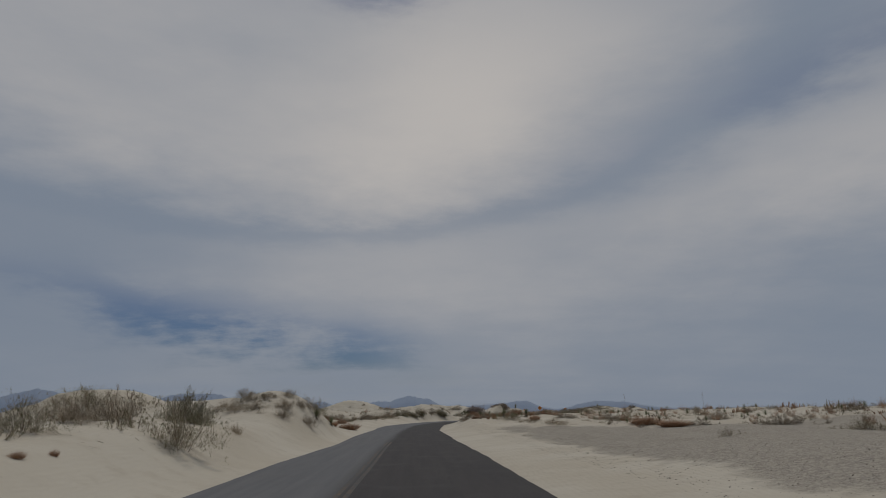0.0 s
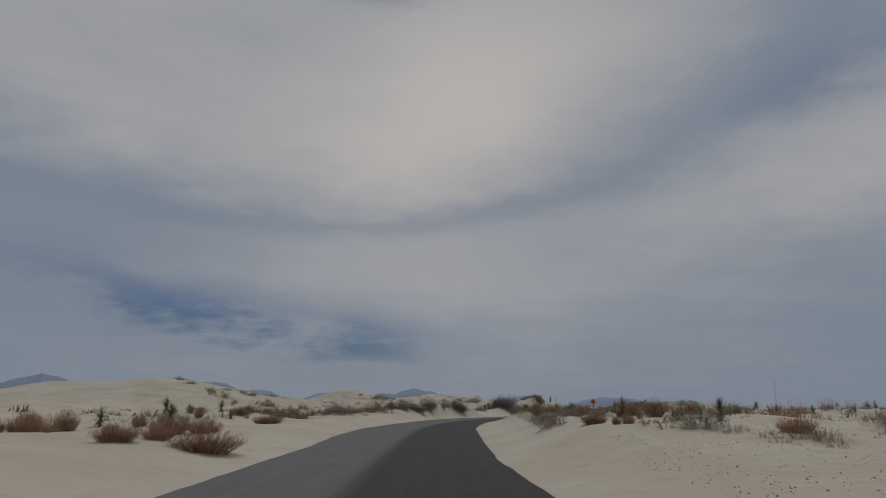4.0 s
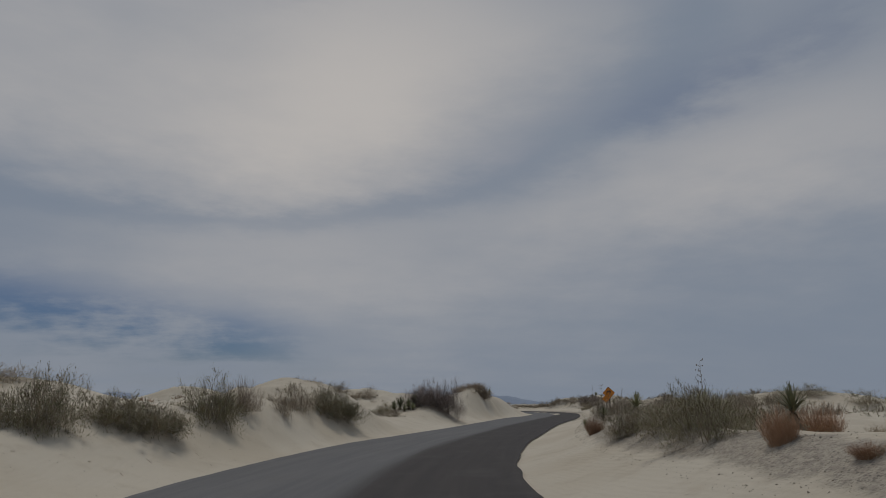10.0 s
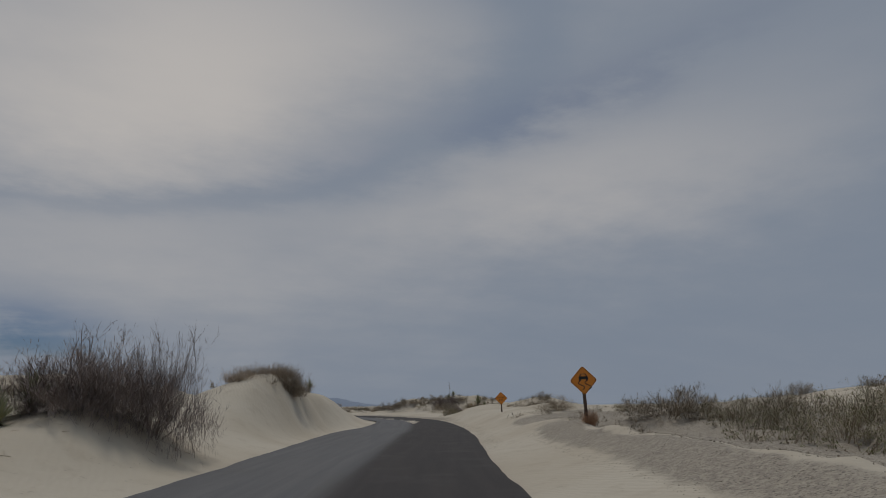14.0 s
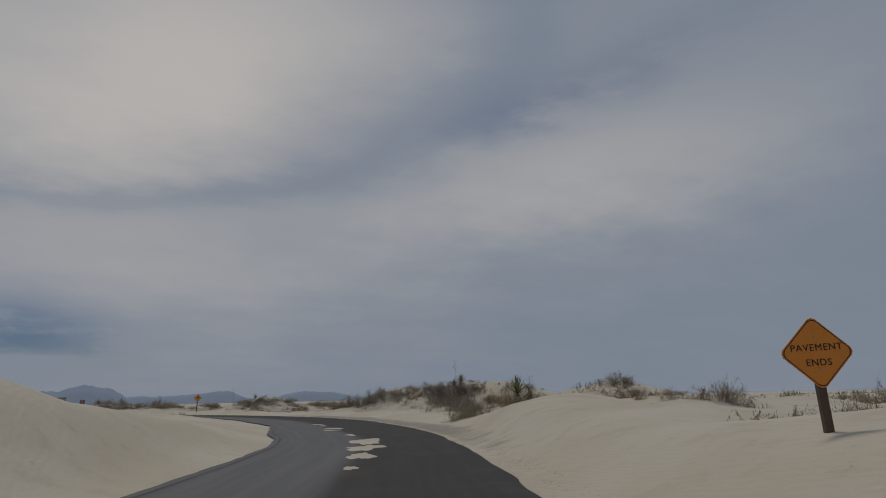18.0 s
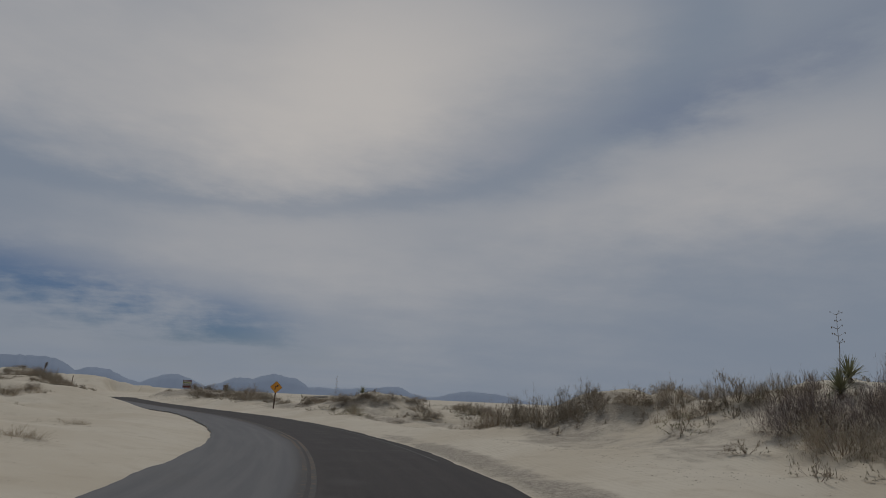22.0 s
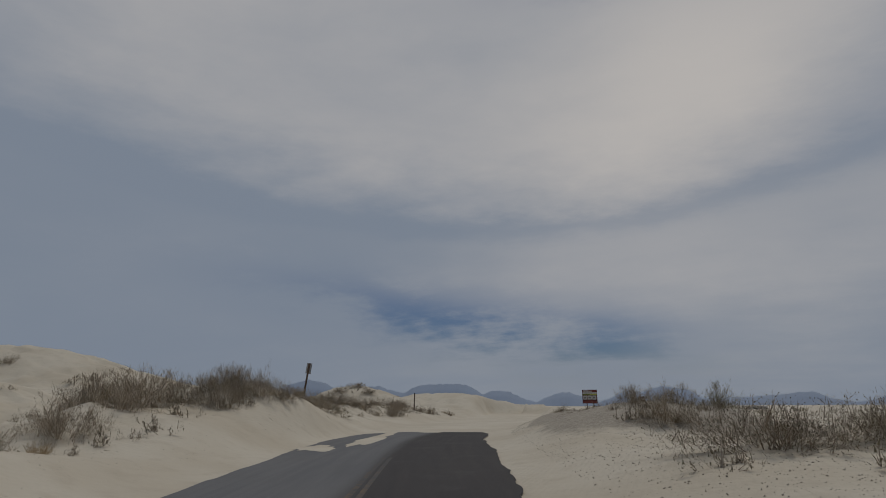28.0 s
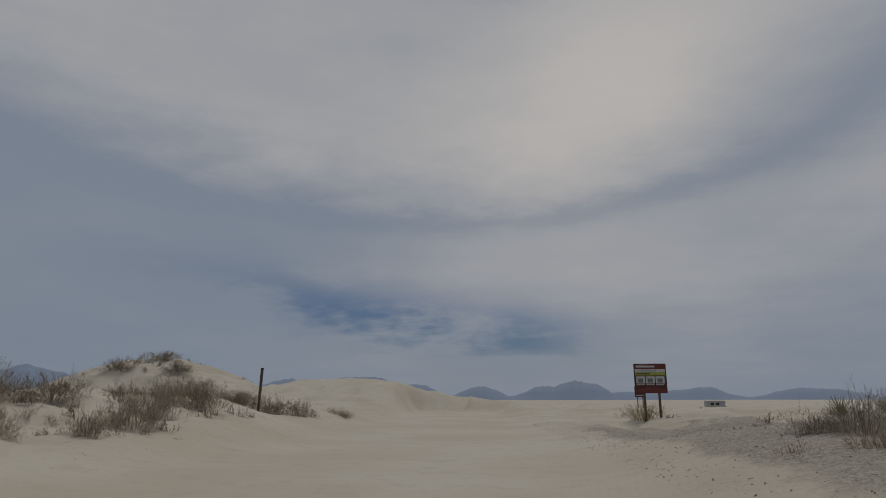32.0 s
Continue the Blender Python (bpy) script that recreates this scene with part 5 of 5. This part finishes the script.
# seedlings and low runners close round the larger shrubs
near = random.Random(77)
for kind, gx0, gy0, wide, high in GROWN[:]:
    if kind == "bare" or wide < 0.8:
        continue
    for _ in range(5 if wide > 1.4 else 2):
        turn, out = near.uniform(0, 6.283), wide * near.uniform(0.45, 0.95)
        px, py = gx0 + math.cos(turn) * out, gy0 + math.sin(turn) * out
        off = float(along([px], [py])[1][0])
        if -7.4 < off < 3.9:
            continue
        size = wide * near.uniform(0.35, 0.7)
        m = pose(px, py, sit(px, py) - 0.04, 0, 0, near.uniform(0, 360)) @ Matrix.Diagonal((size / 2, size / 2, min(high, size) * near.uniform(0.45, 0.8), 1))
        for mesh in SMALL[{"sprawl": "dry", "wand": "dry", "thick": "green"}.get(kind, kind)]:
            if mesh:
                heap(mesh, m)

# fallen twigs on the sand round the shrubs
spots = []
for kind, gx0, gy0, wide, high in GROWN:
    for _ in range(0 if kind in ("wand", "sprawl") else int(6 * wide)):
        turn, out, b, long = near.uniform(0, 6.283), wide * near.uniform(0.3, 1.0), near.uniform(0, 6.283), near.uniform(0.05, 0.22)
        px, py = gx0 + math.cos(turn) * out, gy0 + math.sin(turn) * out
        spots.append((px, py, px + math.cos(b) * long, py + math.sin(b) * long, -math.sin(b) * 0.004, math.cos(b) * 0.004))
spots = np.array(spots)
spots = spots[np.abs(along(spots[:, 0], spots[:, 1])[1]) > 5.5]
z0, z1 = height(spots[:, 0], spots[:, 1]), height(spots[:, 2], spots[:, 3])
v, f = [], []
for (px, py, qx, qy, dx, dy), za, zb in zip(spots, z0, z1):
    n0 = len(v)
    v += [(px - dx, py - dy, za + 0.004), (px + dx, py + dy, za + 0.01), (qx + dx, qy + dy, zb + 0.014), (qx - dx, qy - dy, zb + 0.006)]
    f.append((n0, n0 + 1, n0 + 2, n0 + 3))
tagged(new("twig_litter", mesh_of("twig_litter", v, f, TWIG_GREY)), "fallen dry twigs strewn over the sand", "twigs", kind="stuff")

# planted flats and dune backs further from the road
field(130, 60, 104, 6.5, 14, ("rust", "rust", "dry", "green", "tan", "yucca"), 0.5, 1.2, 100)
field(380, 46, 110, 12, 42, ("rust", "green", "dry", "dry", "tan", "rust", "yucca"), 0.7, 1.6, 101)
field(120, 10, 70, 26, 60, ("green", "dry", "dry", "tan", "rust"), 0.9, 2.0, 102)
field(90, 105, 150, 14, 40, ("green", "dry", "dry", "tan"), 0.9, 2.2, 103)
field(80, 70, 115, -30, -10, ("rust", "green", "dry", "tan", "dry"), 0.7, 1.8, 104)
field(70, 120, 170, -34, -12, ("dry", "tan", "dry"), 0.6, 1.5, 105)
field(60, 175, 230, 16, 36, ("dry", "dry", "tan"), 0.7, 1.8, 106)
field(90, 225, 300, -34, -9, ("dry", "dry", "tan", "green"), 0.7, 1.8, 107)
field(70, 265, 330, 9, 32, ("dry", "tan", "dry"), 0.6, 1.5, 108)
field(60, 194, 216, 9, 24, ("dry", "dry", "green", "tan"), 0.8, 1.9, 111)
field(50, 300, 350, -40, -14, ("dry", "dry", "tan"), 0.8, 1.8, 109)
field(50, 232, 262, 9, 26, ("dry", "tan", "dry"), 0.6, 1.5, 110)


def scrub(name, count, s0, s1, a0, a1, seed, mat):
    """Far scrub as many small tufts in one mesh."""
    rng = random.Random(seed)
    v, f = [], []
    spots = [(rng.uniform(s0, s1), rng.choice((-1, 1)) * rng.uniform(a0, a1)) for _ in range(count)]
    xy = np.array([q for q in (on_road(s, a)[:2] for s, a in spots) if not bare_slope(*q)])
    zs = height(xy[:, 0], xy[:, 1])
    for (x, y), z in zip(xy, zs):
        size = rng.uniform(0.5, 1.3)
        for _ in range(16):
            b = rng.uniform(0, 6.283)
            o = rng.random() ** 0.5 * size
            p = Vector((x + math.cos(b) * o * 0.7, y + math.sin(b) * o * 0.7, z - 0.1))
            blade(v, f, p, Vector((rng.uniform(-0.8, 0.8), rng.uniform(-0.8, 0.8), 1)), size * rng.uniform(0.4, 0.9), 0.16 * size, 0.1, 2)
    return tagged(new(name, mesh_of(name, v, f, mat)), "far dry scrub scattered over the dunes", "scrub", kind="stuff")


for mat, parts_co, parts_f, _n in HEAPS.values():
    tagged(new("desert_scrub", mesh_of("desert_scrub", np.concatenate(parts_co).tolist(), np.concatenate(parts_f).tolist(), mat)), "dry scrub and grass spread over the sand flats", "scrub", kind="stuff")

scrub("far_scrub", 2600, -20, 350, 40, 170, 201, TWIG_GREY)
scrub("far_scrub", 900, 0, 350, 34, 120, 202, LEAF_GREY)
scrub("far_scrub", 700, 0, 170, 30, 110, 203, GRASS_RUST)
# ---- signs ----


def prism(name, outline, y0, y1, mat, bevel=0.0):
    """A plate from an outline in x and z."""
    bm = bmesh.new()
    face = bm.faces.new([bm.verts.new((x, y0, z)) for x, z in outline])
    ext = bmesh.ops.extrude_face_region(bm, geom=[face])
    bmesh.ops.translate(bm, vec=(0, y1 - y0, 0), verts=[g for g in ext["geom"] if isinstance(g, bmesh.types.BMVert)])
    if bevel:
        bmesh.ops.bevel(bm, geom=bm.edges[:], offset=bevel, segments=1, affect="EDGES")
    bmesh.ops.recalc_face_normals(bm, faces=bm.faces)
    me = bpy.data.meshes.new(name)
    bm.to_mesh(me)
    bm.free()
    me.materials.append(mat)
    return me


def slab(name, x0, x1, y0, y1, z0, z1, mat, bevel=0.004):
    return prism(name, ((x0, z0), (x1, z0), (x1, z1), (x0, z1)), y0, y1, mat, bevel)


def diamond(r, corner=0.05):
    out = []
    for k in range(4):
        a = radians(90 * k)
        for d in (-1, 0, 1):
            b = a + d * corner / r * 0.9
            q = r - (corner * 0.35 if d else 0) * 1.0 - (0.0 if d else corner * 0.12)
            out.append((q * math.cos(b), q * math.sin(b)))
    return out


def letters(name, text, size, mat, parent, at, depth=0.002):
    """Raised lettering that faces -y."""
    curve = bpy.data.curves.new(name, "FONT")
    curve.body, curve.size, curve.align_x, curve.align_y, curve.extrude, curve.space_character = text, size, "CENTER", "CENTER", depth, 1.12
    ob = bpy.data.objects.new(name, curve)
    scene.collection.objects.link(ob)
    bpy.context.view_layer.update()
    me = bpy.data.meshes.new_from_object(ob.evaluated_get(bpy.context.evaluated_depsgraph_get()))
    bpy.data.objects.remove(ob)
    me.materials.clear()
    me.materials.append(mat)
    out = piece(name, me, parent)
    out.matrix_basis = pose(*at, 90, 0, 0)
    return out


def warning_sign(x, y, z, face, half, plate, label, symbol, lean=0.0, base=None):
    """A diamond sign with its middle at x, y, z; face: degrees to the left that its back looks along."""
    foot = sit(x, y) if base is None else base
    ob = tagged(new("road_sign"), label, "road sign", "diamond warning signs")
    ob.matrix_basis = pose(x, y, foot, 0, lean, face)
    up = z - foot
    piece("post", slab("post", -0.045, 0.045, 0.02, 0.10, -0.5, up + half * 0.55, POST_WOOD, 0.006), ob, "weathered square brown post")
    board = piece("plate", prism("plate", [(a, b + up) for a, b in diamond(half)], -0.004, 0.004, plate, 0.0015), ob)
    rim = [(a, b + up) for a, b in diamond(half * 0.955)]
    inner = [(a, b + up) for a, b in diamond(half * 0.925)]
    n = len(rim)
    verts = [(a, -0.0065, b) for a, b in rim + inner]
    piece("border", mesh_of("border", verts, [(k, (k + 1) % n, n + (k + 1) % n, n + k) for k in range(n)], BLACK), board, "thin black border line")
    for dz in (-0.45 * half, 0.45 * half):
        bolt = bmesh.new()
        bmesh.ops.create_cone(bolt, cap_ends=True, segments=8, radius1=0.012, radius2=0.009, depth=0.012, matrix=pose(0, -0.009, up + dz, 90, 0, 0))
        me = bpy.data.meshes.new("bolt")
        bolt.to_mesh(me)
        bolt.free()
        me.materials.append(PLATE_BACK)
        piece("bolt", me, board)
    symbol(board, up, half)
    return ob


def band(points, wide):
    """The outline of a bent stroke."""
    left, right = [], []
    for k, p in enumerate(points):
        a, b = points[max(k - 1, 0)], points[min(k + 1, len(points) - 1)]
        d = Vector((b[0] - a[0], b[1] - a[1])).normalized()
        left.append((p[0] - d.y * wide / 2, p[1] + d.x * wide / 2))
        right.append((p[0] + d.y * wide / 2, p[1] - d.x * wide / 2))
    verts = [(a, -0.0075, b) for a, b in left + right]
    n = len(points)
    return verts, [(k, k + 1, n + k + 1, n + k) for k in range(n - 1)]


def flat_shape(name, outline, parent, mat=None):
    return piece(name, mesh_of(name, [(a, -0.0075, b) for a, b in outline], [tuple(range(len(outline)))], mat or BLACK), parent)


def curve_symbol(board, up, r):
    arc = [(-0.16 * r, -0.42 * r), (-0.16 * r, -0.12 * r)] + [(-0.16 * r + 0.2 * r * (1 - math.cos(radians(t))), -0.12 * r + 0.3 * r * math.sin(radians(t))) for t in range(15, 76, 15)] + [(0.12 * r, 0.19 * r)]
    v, f = band([(a, b + up) for a, b in arc], 0.15 * r)
    piece("arrow_shaft", mesh_of("arrow_shaft", v, f, BLACK), board)
    flat_shape("arrow_head", [(a * r, b * r + up) for a, b in ((0.10, 0.40), (0.46, 0.30), (0.16, 0.0))], board)


def skid_symbol(board, up, r):
    car = [(-0.35, 0.08), (0.35, 0.08), (0.36, 0.24), (0.29, 0.28), (0.21, 0.48), (-0.21, 0.48), (-0.29, 0.28), (-0.36, 0.24)]
    flat_shape("car_shape", [(a * r, b * r + up) for a, b in car], board)
    for x in (-0.27, 0.27):
        flat_shape("tyre_shape", [((x + a) * r, b * r + up) for a, b in ((-0.07, -0.02), (0.07, -0.02), (0.07, 0.075), (-0.07, 0.075))], board)
    piece("rear_window", mesh_of("rear_window", [(a * r, -0.0085, b * r + up) for a, b in ((-0.21, 0.29), (0.21, 0.29), (0.16, 0.43), (-0.16, 0.43))], [(0, 1, 2, 3)], PLATE), board)
    for x in (-0.27, 0.23):
        wave = [((x + 0.012 * t - 0.19 * math.sin(t * 0.44)) * r, (-0.03 - 0.042 * t) * r + up) for t in range(16)]
        v, f = band(wave[::-1], 0.055 * r)
        piece("skid_mark", mesh_of("skid_mark", v, f, BLACK), board)


def pavement_symbol(board, up, r):
    letters("lettering", "PAVEMENT", 0.27 * r, BLACK, board, (0, -0.0065, up + 0.14 * r))
    letters("lettering", "ENDS", 0.27 * r, BLACK, board, (0, -0.0065, up - 0.28 * r))


warning_sign(21.6, 134.0, 2.06, -19, 0.435, PLATE, "orange diamond sign with a skidding car on a brown post", skid_symbol, -2.5)
warning_sign(30.97, 154.55, 1.75, -30, 0.40, PLATE, "orange diamond sign reading PAVEMENT ENDS, its post deep in sand", pavement_symbol, -2.0)
warning_sign(32.05, 234.4, 1.92, 12, 0.45, PLATE_YELLOW, "amber diamond sign with a right-curve arrow on a thin post", curve_symbol, 1.5)


def stones(name, count, s0, s1, out0, out1, side, small, large, seed):
    """Loose clods and pebbles lying on the sand, as one mesh."""
    rng = random.Random(seed)
    s = np.array([rng.uniform(s0, s1) for _ in range(count)])
    o = np.array([out0 + (out1 - out0) * rng.random() ** 1.3 for _ in range(count)])
    a = table(EDGE_R, s) + o if side > 0 else table(EDGE_L, s) - o
    x, y, _ = on_road(s, a)
    z = height(x, y)
    v, f = [], []
    shape = ((1, 0, 0), (-1, 0, 0), (0, 1, 0), (0, -1, 0), (0, 0, 1), (0, 0, -1))
    tri = ((0, 2, 4), (2, 1, 4), (1, 3, 4), (3, 0, 4), (2, 0, 5), (1, 2, 5), (3, 1, 5), (0, 3, 5))
    for px, py, pz in zip(x, y, z):
        r = small + (large - small) * rng.random() ** 3
        turn = Matrix.Rotation(rng.uniform(0, 6.283), 3, (rng.uniform(-1, 1), rng.uniform(-1, 1), 1))
        base = len(v)
        for q in shape:
            w = turn @ Vector((q[0] * rng.uniform(0.7, 1.4), q[1] * rng.uniform(0.7, 1.2), q[2] * rng.uniform(0.4, 0.7))) * r
            v.append((px + w.x, py + w.y, pz + w.z + r * 0.15))
        f += [tuple(base + k for k in t) for t in tri]
    return tagged(new(name, mesh_of(name, v, f, PEBBLE)), "scattered gypsum clods and pebbles on the sand", "stones", kind="stuff")


stones("clods", 16000, -4, 54, 2.0, 22, 1, 0.006, 0.026, 301)
stones("clods", 9000, 58, 142, 1.6, 3.6, 1, 0.005, 0.017, 302)
stones("clods", 12000, 112, 156, 3.2, 8, 1, 0.006, 0.024, 303)
stones("clods", 7000, 140, 206, 0.05, 0.8, 1, 0.004, 0.014, 304)
stones("clods", 9000, 200, 262, 2.6, 9, 1, 0.006, 0.02, 305)
stones("clods", 14000, 258, 325, 1.2, 11, 1, 0.006, 0.026, 306)
stones("clods", 1500, 60, 110, 0.3, 5, -1, 0.005, 0.015, 307)
stones("clods", 3500, 230, 330, 1.5, 12, -1, 0.005, 0.018, 308)


def sand_patch(s, a, long, wide, turn, seed):
    """Sand blown over the asphalt: a thin lens with a ragged rim."""
    rng = random.Random(seed)
    x, y, _ = on_road(s, a)
    v, f, n = [(0, 0, 0.03)], [], 36
    ph = [rng.uniform(0, 6.283) for _ in range(4)]
    for ring, z in ((0.6, 0.022), (0.9, 0.01), (1.0, 0.002)):
        for k in range(n):
            t = 6.283 * k / n
            r = 1 + 0.22 * math.sin(2 * t + ph[0]) + 0.16 * math.sin(3 * t + ph[1]) + 0.12 * math.sin(5 * t + ph[2]) + 0.1 * math.sin(9 * t + ph[3])
            v.append((math.cos(t) * r * ring * wide / 2, math.sin(t) * r * ring * long / 2, z))
    for k in range(n):
        j = (k + 1) % n
        f.append((0, 1 + k, 1 + j))
        for ring in range(2):
            b = 1 + ring * n
            f.append((b + k, b + n + k, b + n + j, b + j))
    ob = tagged(new("sand_drift", mesh_of("sand_drift", v, f, SAND, True)), "thin pale drift of sand on the asphalt", "sand drift", "drifts on the road")
    x2, y2, _ = on_road(s + 1, a)
    ob.matrix_basis = pose(float(x), float(y), 0.001, 0, 0, turn - math.degrees(math.atan2(x2 - x, y2 - y)))
    return ob


sand_patch(176.4, -0.4, 3.2, 0.85, 3, 1)
sand_patch(173.6, -0.42, 1.8, 1.0, -4, 2)
sand_patch(171.0, -0.45, 1.9, 0.55, 2, 3)
sand_patch(168.2, -0.6, 0.7, 0.25, 0, 4)
sand_patch(180.6, -0.9, 1.2, 0.35, 0, 5)
sand_patch(187.0, -1.05, 0.9, 1.0, 20, 6)
sand_patch(185.1, -1.35, 0.45, 0.7, 0, 7)
sand_patch(190.6, -1.05, 0.9, 0.3, 0, 8)
sand_patch(192.7, -1.05, 0.6, 0.5, 30, 9)
sand_patch(281.0, -3.2, 12.0, 1.0, 2, 10)
sand_patch(274.2, -4.2, 3.2, 1.3, 0, 11)
sand_patch(288.2, -2.1, 2.5, 1.6, 0, 12)


def far_sign(x, y, lean):
    """A leaning post with a square plate seen from behind."""
    ob = tagged(new("sign_post"), "leaning brown post with a small pale plate seen from behind", "road sign")
    ob.matrix_basis = pose(x, y, sit(x, y), 0, lean, 18)
    piece("post", slab("post", -0.05, 0.05, -0.05, 0.05, -0.5, 2.72, POST_WOOD, 0.008), ob, "square weathered brown post")
    piece("plate", slab("plate", -0.17, 0.17, 0.052, 0.06, 2.07, 2.72, PLATE_BACK, 0.002), ob, "bare metal back of the plate")


def plain_post(x, y, high, lean):
    ob = tagged(new("post"), "plain dark upright wooden marker post in the sand", "post")
    ob.matrix_basis = pose(x, y, sit(x, y), 0, lean, 10)
    piece("shaft", slab("shaft", -0.055, 0.055, -0.055, 0.055, -0.4, high, POST_WOOD, 0.01), ob)
    piece("cap", slab("cap", -0.058, 0.058, -0.058, 0.058, high - 0.1, high + 0.005, BLACK, 0.008), ob, "dark tip of the post")


far_sign(0.0, 276.1, 8)
plain_post(-6.5, 307.2, 2.4, 2)


def bar(name, x0, x1, z0, z1, mat, parent, y=-0.016):
    return piece(name, mesh_of(name, [(x0, y, z0), (x1, y, z0), (x1, y, z1), (x0, y, z1)], [(0, 1, 2, 3)], mat), parent)


def info_board(x, y, low, high, half, face):
    """The board with rules: a header, a lime strip, three pictures and a dark foot, on two posts."""
    g = sit(x, y)
    ob = tagged(new("information_board"), "maroon information board with printed panels on two wooden posts", "sign board")
    ob.matrix_basis = pose(x, y, g, 0, 0, face)
    lo, hi = low - g, high - g
    for px in (-half * 0.42, half * 0.5):
        piece("post", slab("post", px - 0.05, px + 0.05, 0.02, 0.12, -0.5, hi - 0.1, POST_WOOD, 0.008), ob, "brown wooden post")
    panel = piece("panel", slab("panel", -half, half, -0.012, 0.012, lo, hi, MAROON, 0.004), ob)
    t = hi - lo
    bar("header_band", -half * 0.94, half * 0.94, lo + t * 0.83, lo + t * 0.975, RED_BAND, panel, -0.0145)
    bar("lettering_bar", -half * 0.86, half * 0.3, lo + t * 0.87, lo + t * 0.93, WHITE_PAINT, panel, -0.0165)
    bar("lettering_bar", -half * 0.86, -half * 0.1, lo + t * 0.945, lo + t * 0.962, WHITE_PAINT, panel, -0.0165)
    bar("photo_strip", -half * 0.94, half * 0.94, lo + t * 0.71, lo + t * 0.815, WHITE_PAINT, panel, -0.0145)
    bar("dark_shape", -half * 0.6, half * 0.35, lo + t * 0.74, lo + t * 0.765, GREY_PRINT, panel, -0.0165)
    bar("lime_strip", -half * 0.94, half * 0.94, lo + t * 0.60, lo + t * 0.705, LIME, panel, -0.0145)
    bar("lettering_bar", -half * 0.86, half * 0.0, lo + t * 0.635, lo + t * 0.67, BLACK, panel, -0.0165)
    for k in range(3):
        x0 = -half * 0.88 + k * half * 0.6
        bar("picture", x0, x0 + half * 0.55, lo + t * 0.33, lo + t * 0.57, WHITE_PAINT, panel, -0.0145)
        bar("picture_shape", x0 + half * 0.1, x0 + half * 0.42, lo + t * 0.36, lo + t * 0.5, GREY_PRINT, panel, -0.0165)
        bar("caption_bar", x0, x0 + half * 0.5, lo + t * 0.275, lo + t * 0.30, WHITE_PAINT, panel, -0.0145)
    piece("foot_shape", mesh_of("foot_shape", [(-half * 0.94, -0.0145, lo + 0.03), (half * 0.94, -0.0145, lo + 0.03), (half * 0.94, -0.0145, lo + t * 0.14), (0, -0.0145, lo + t * 0.23), (-half * 0.94, -0.0145, lo + t * 0.14)], [(0, 1, 2, 3, 4)], RED_BAND), panel)


def small_board(x, y, mid, face):
    g = sit(x, y)
    ob = tagged(new("sign_board"), "small dark brown sign board with rows of pale lettering", "sign board")
    ob.matrix_basis = pose(x, y, g, 0, 0, face)
    z = mid - g
    for px in (-0.3, 0.3):
        piece("post", slab("post", px - 0.05, px + 0.05, 0.02, 0.12, -0.5, z + 0.6, POST_WOOD, 0.008), ob)
    panel = piece("panel", slab("panel", -0.6, 0.6, -0.02, 0.02, z - 0.62, z + 0.62, MAROON, 0.005), ob)
    for k in range(4):
        bar("lettering_bar", -0.48, 0.48 - 0.1 * (k % 2), z + 0.36 - k * 0.27, z + 0.44 - k * 0.27, WHITE_PAINT, panel, -0.024)


info_board(11.9, 312.3, 1.62, 3.05, 0.78, 10)
small_board(13.5, 358, 2.2, 8)


def wheel(parent, x, y, z, r):
    bm = bmesh.new()
    bmesh.ops.create_cone(bm, cap_ends=True, segments=16, radius1=r, radius2=r, depth=0.22, matrix=pose(x, y, z, 90, 0, 0))
    bmesh.ops.bevel(bm, geom=bm.edges[:], offset=0.02, segments=1, affect="EDGES")
    me = bpy.data.meshes.new("tyre")
    bm.to_mesh(me)
    bm.free()
    me.materials.append(BLACK)
    piece("tyre", me, parent)


def camper(x, y, face):
    ob = tagged(new("camper_van"), "white camper van parked far off on the sand", "camper van")
    ob.matrix_basis = pose(x, y, sit(x, y) + 0.1, 0, 0, face)
    body = [(-2.9, 0.5), (2.0, 0.5), (2.9, 0.6), (2.9, 1.3), (2.3, 1.9), (2.7, 2.3), (2.6, 3.0), (-2.9, 3.0)]
    piece("body", prism("body", body, -1.1, 1.1, CAMPER, 0.06), ob)
    for wx in (-1.9, -0.3):
        piece("window", slab("window", wx, wx + 1.0, -1.13, -1.1, 1.7, 2.4, GLASSY, 0.01), ob, "dark window")
    for wx in (-1.8, 1.9):
        for wy in (-1.0, 1.0):
            wheel(ob, wx, wy, 0.4, 0.4)


def far_car(x, y, face):
    ob = tagged(new("car"), "dark grey and white car parked far off on the sand", "car")
    ob.matrix_basis = pose(x, y, sit(x, y) + 0.05, 0, 0, face)
    body = [(-2.1, 0.35), (2.1, 0.35), (2.15, 0.8), (1.1, 0.95), (0.6, 1.5), (-1.4, 1.5), (-2.1, 0.95)]
    piece("body", prism("body", body, -0.88, 0.88, CAMPER, 0.05), ob)
    piece("window", prism("window", [(-1.5, 0.98), (0.85, 0.98), (0.5, 1.4), (-1.3, 1.4)], -0.9, -0.885, GLASSY, 0.005), ob, "dark side window")
    for wx in (-1.3, 1.3):
        for wy in (-0.8, 0.8):
            wheel(ob, wx, wy, 0.33, 0.33)


camper(41, 487, 15)
far_car(35.8, 478, 25)
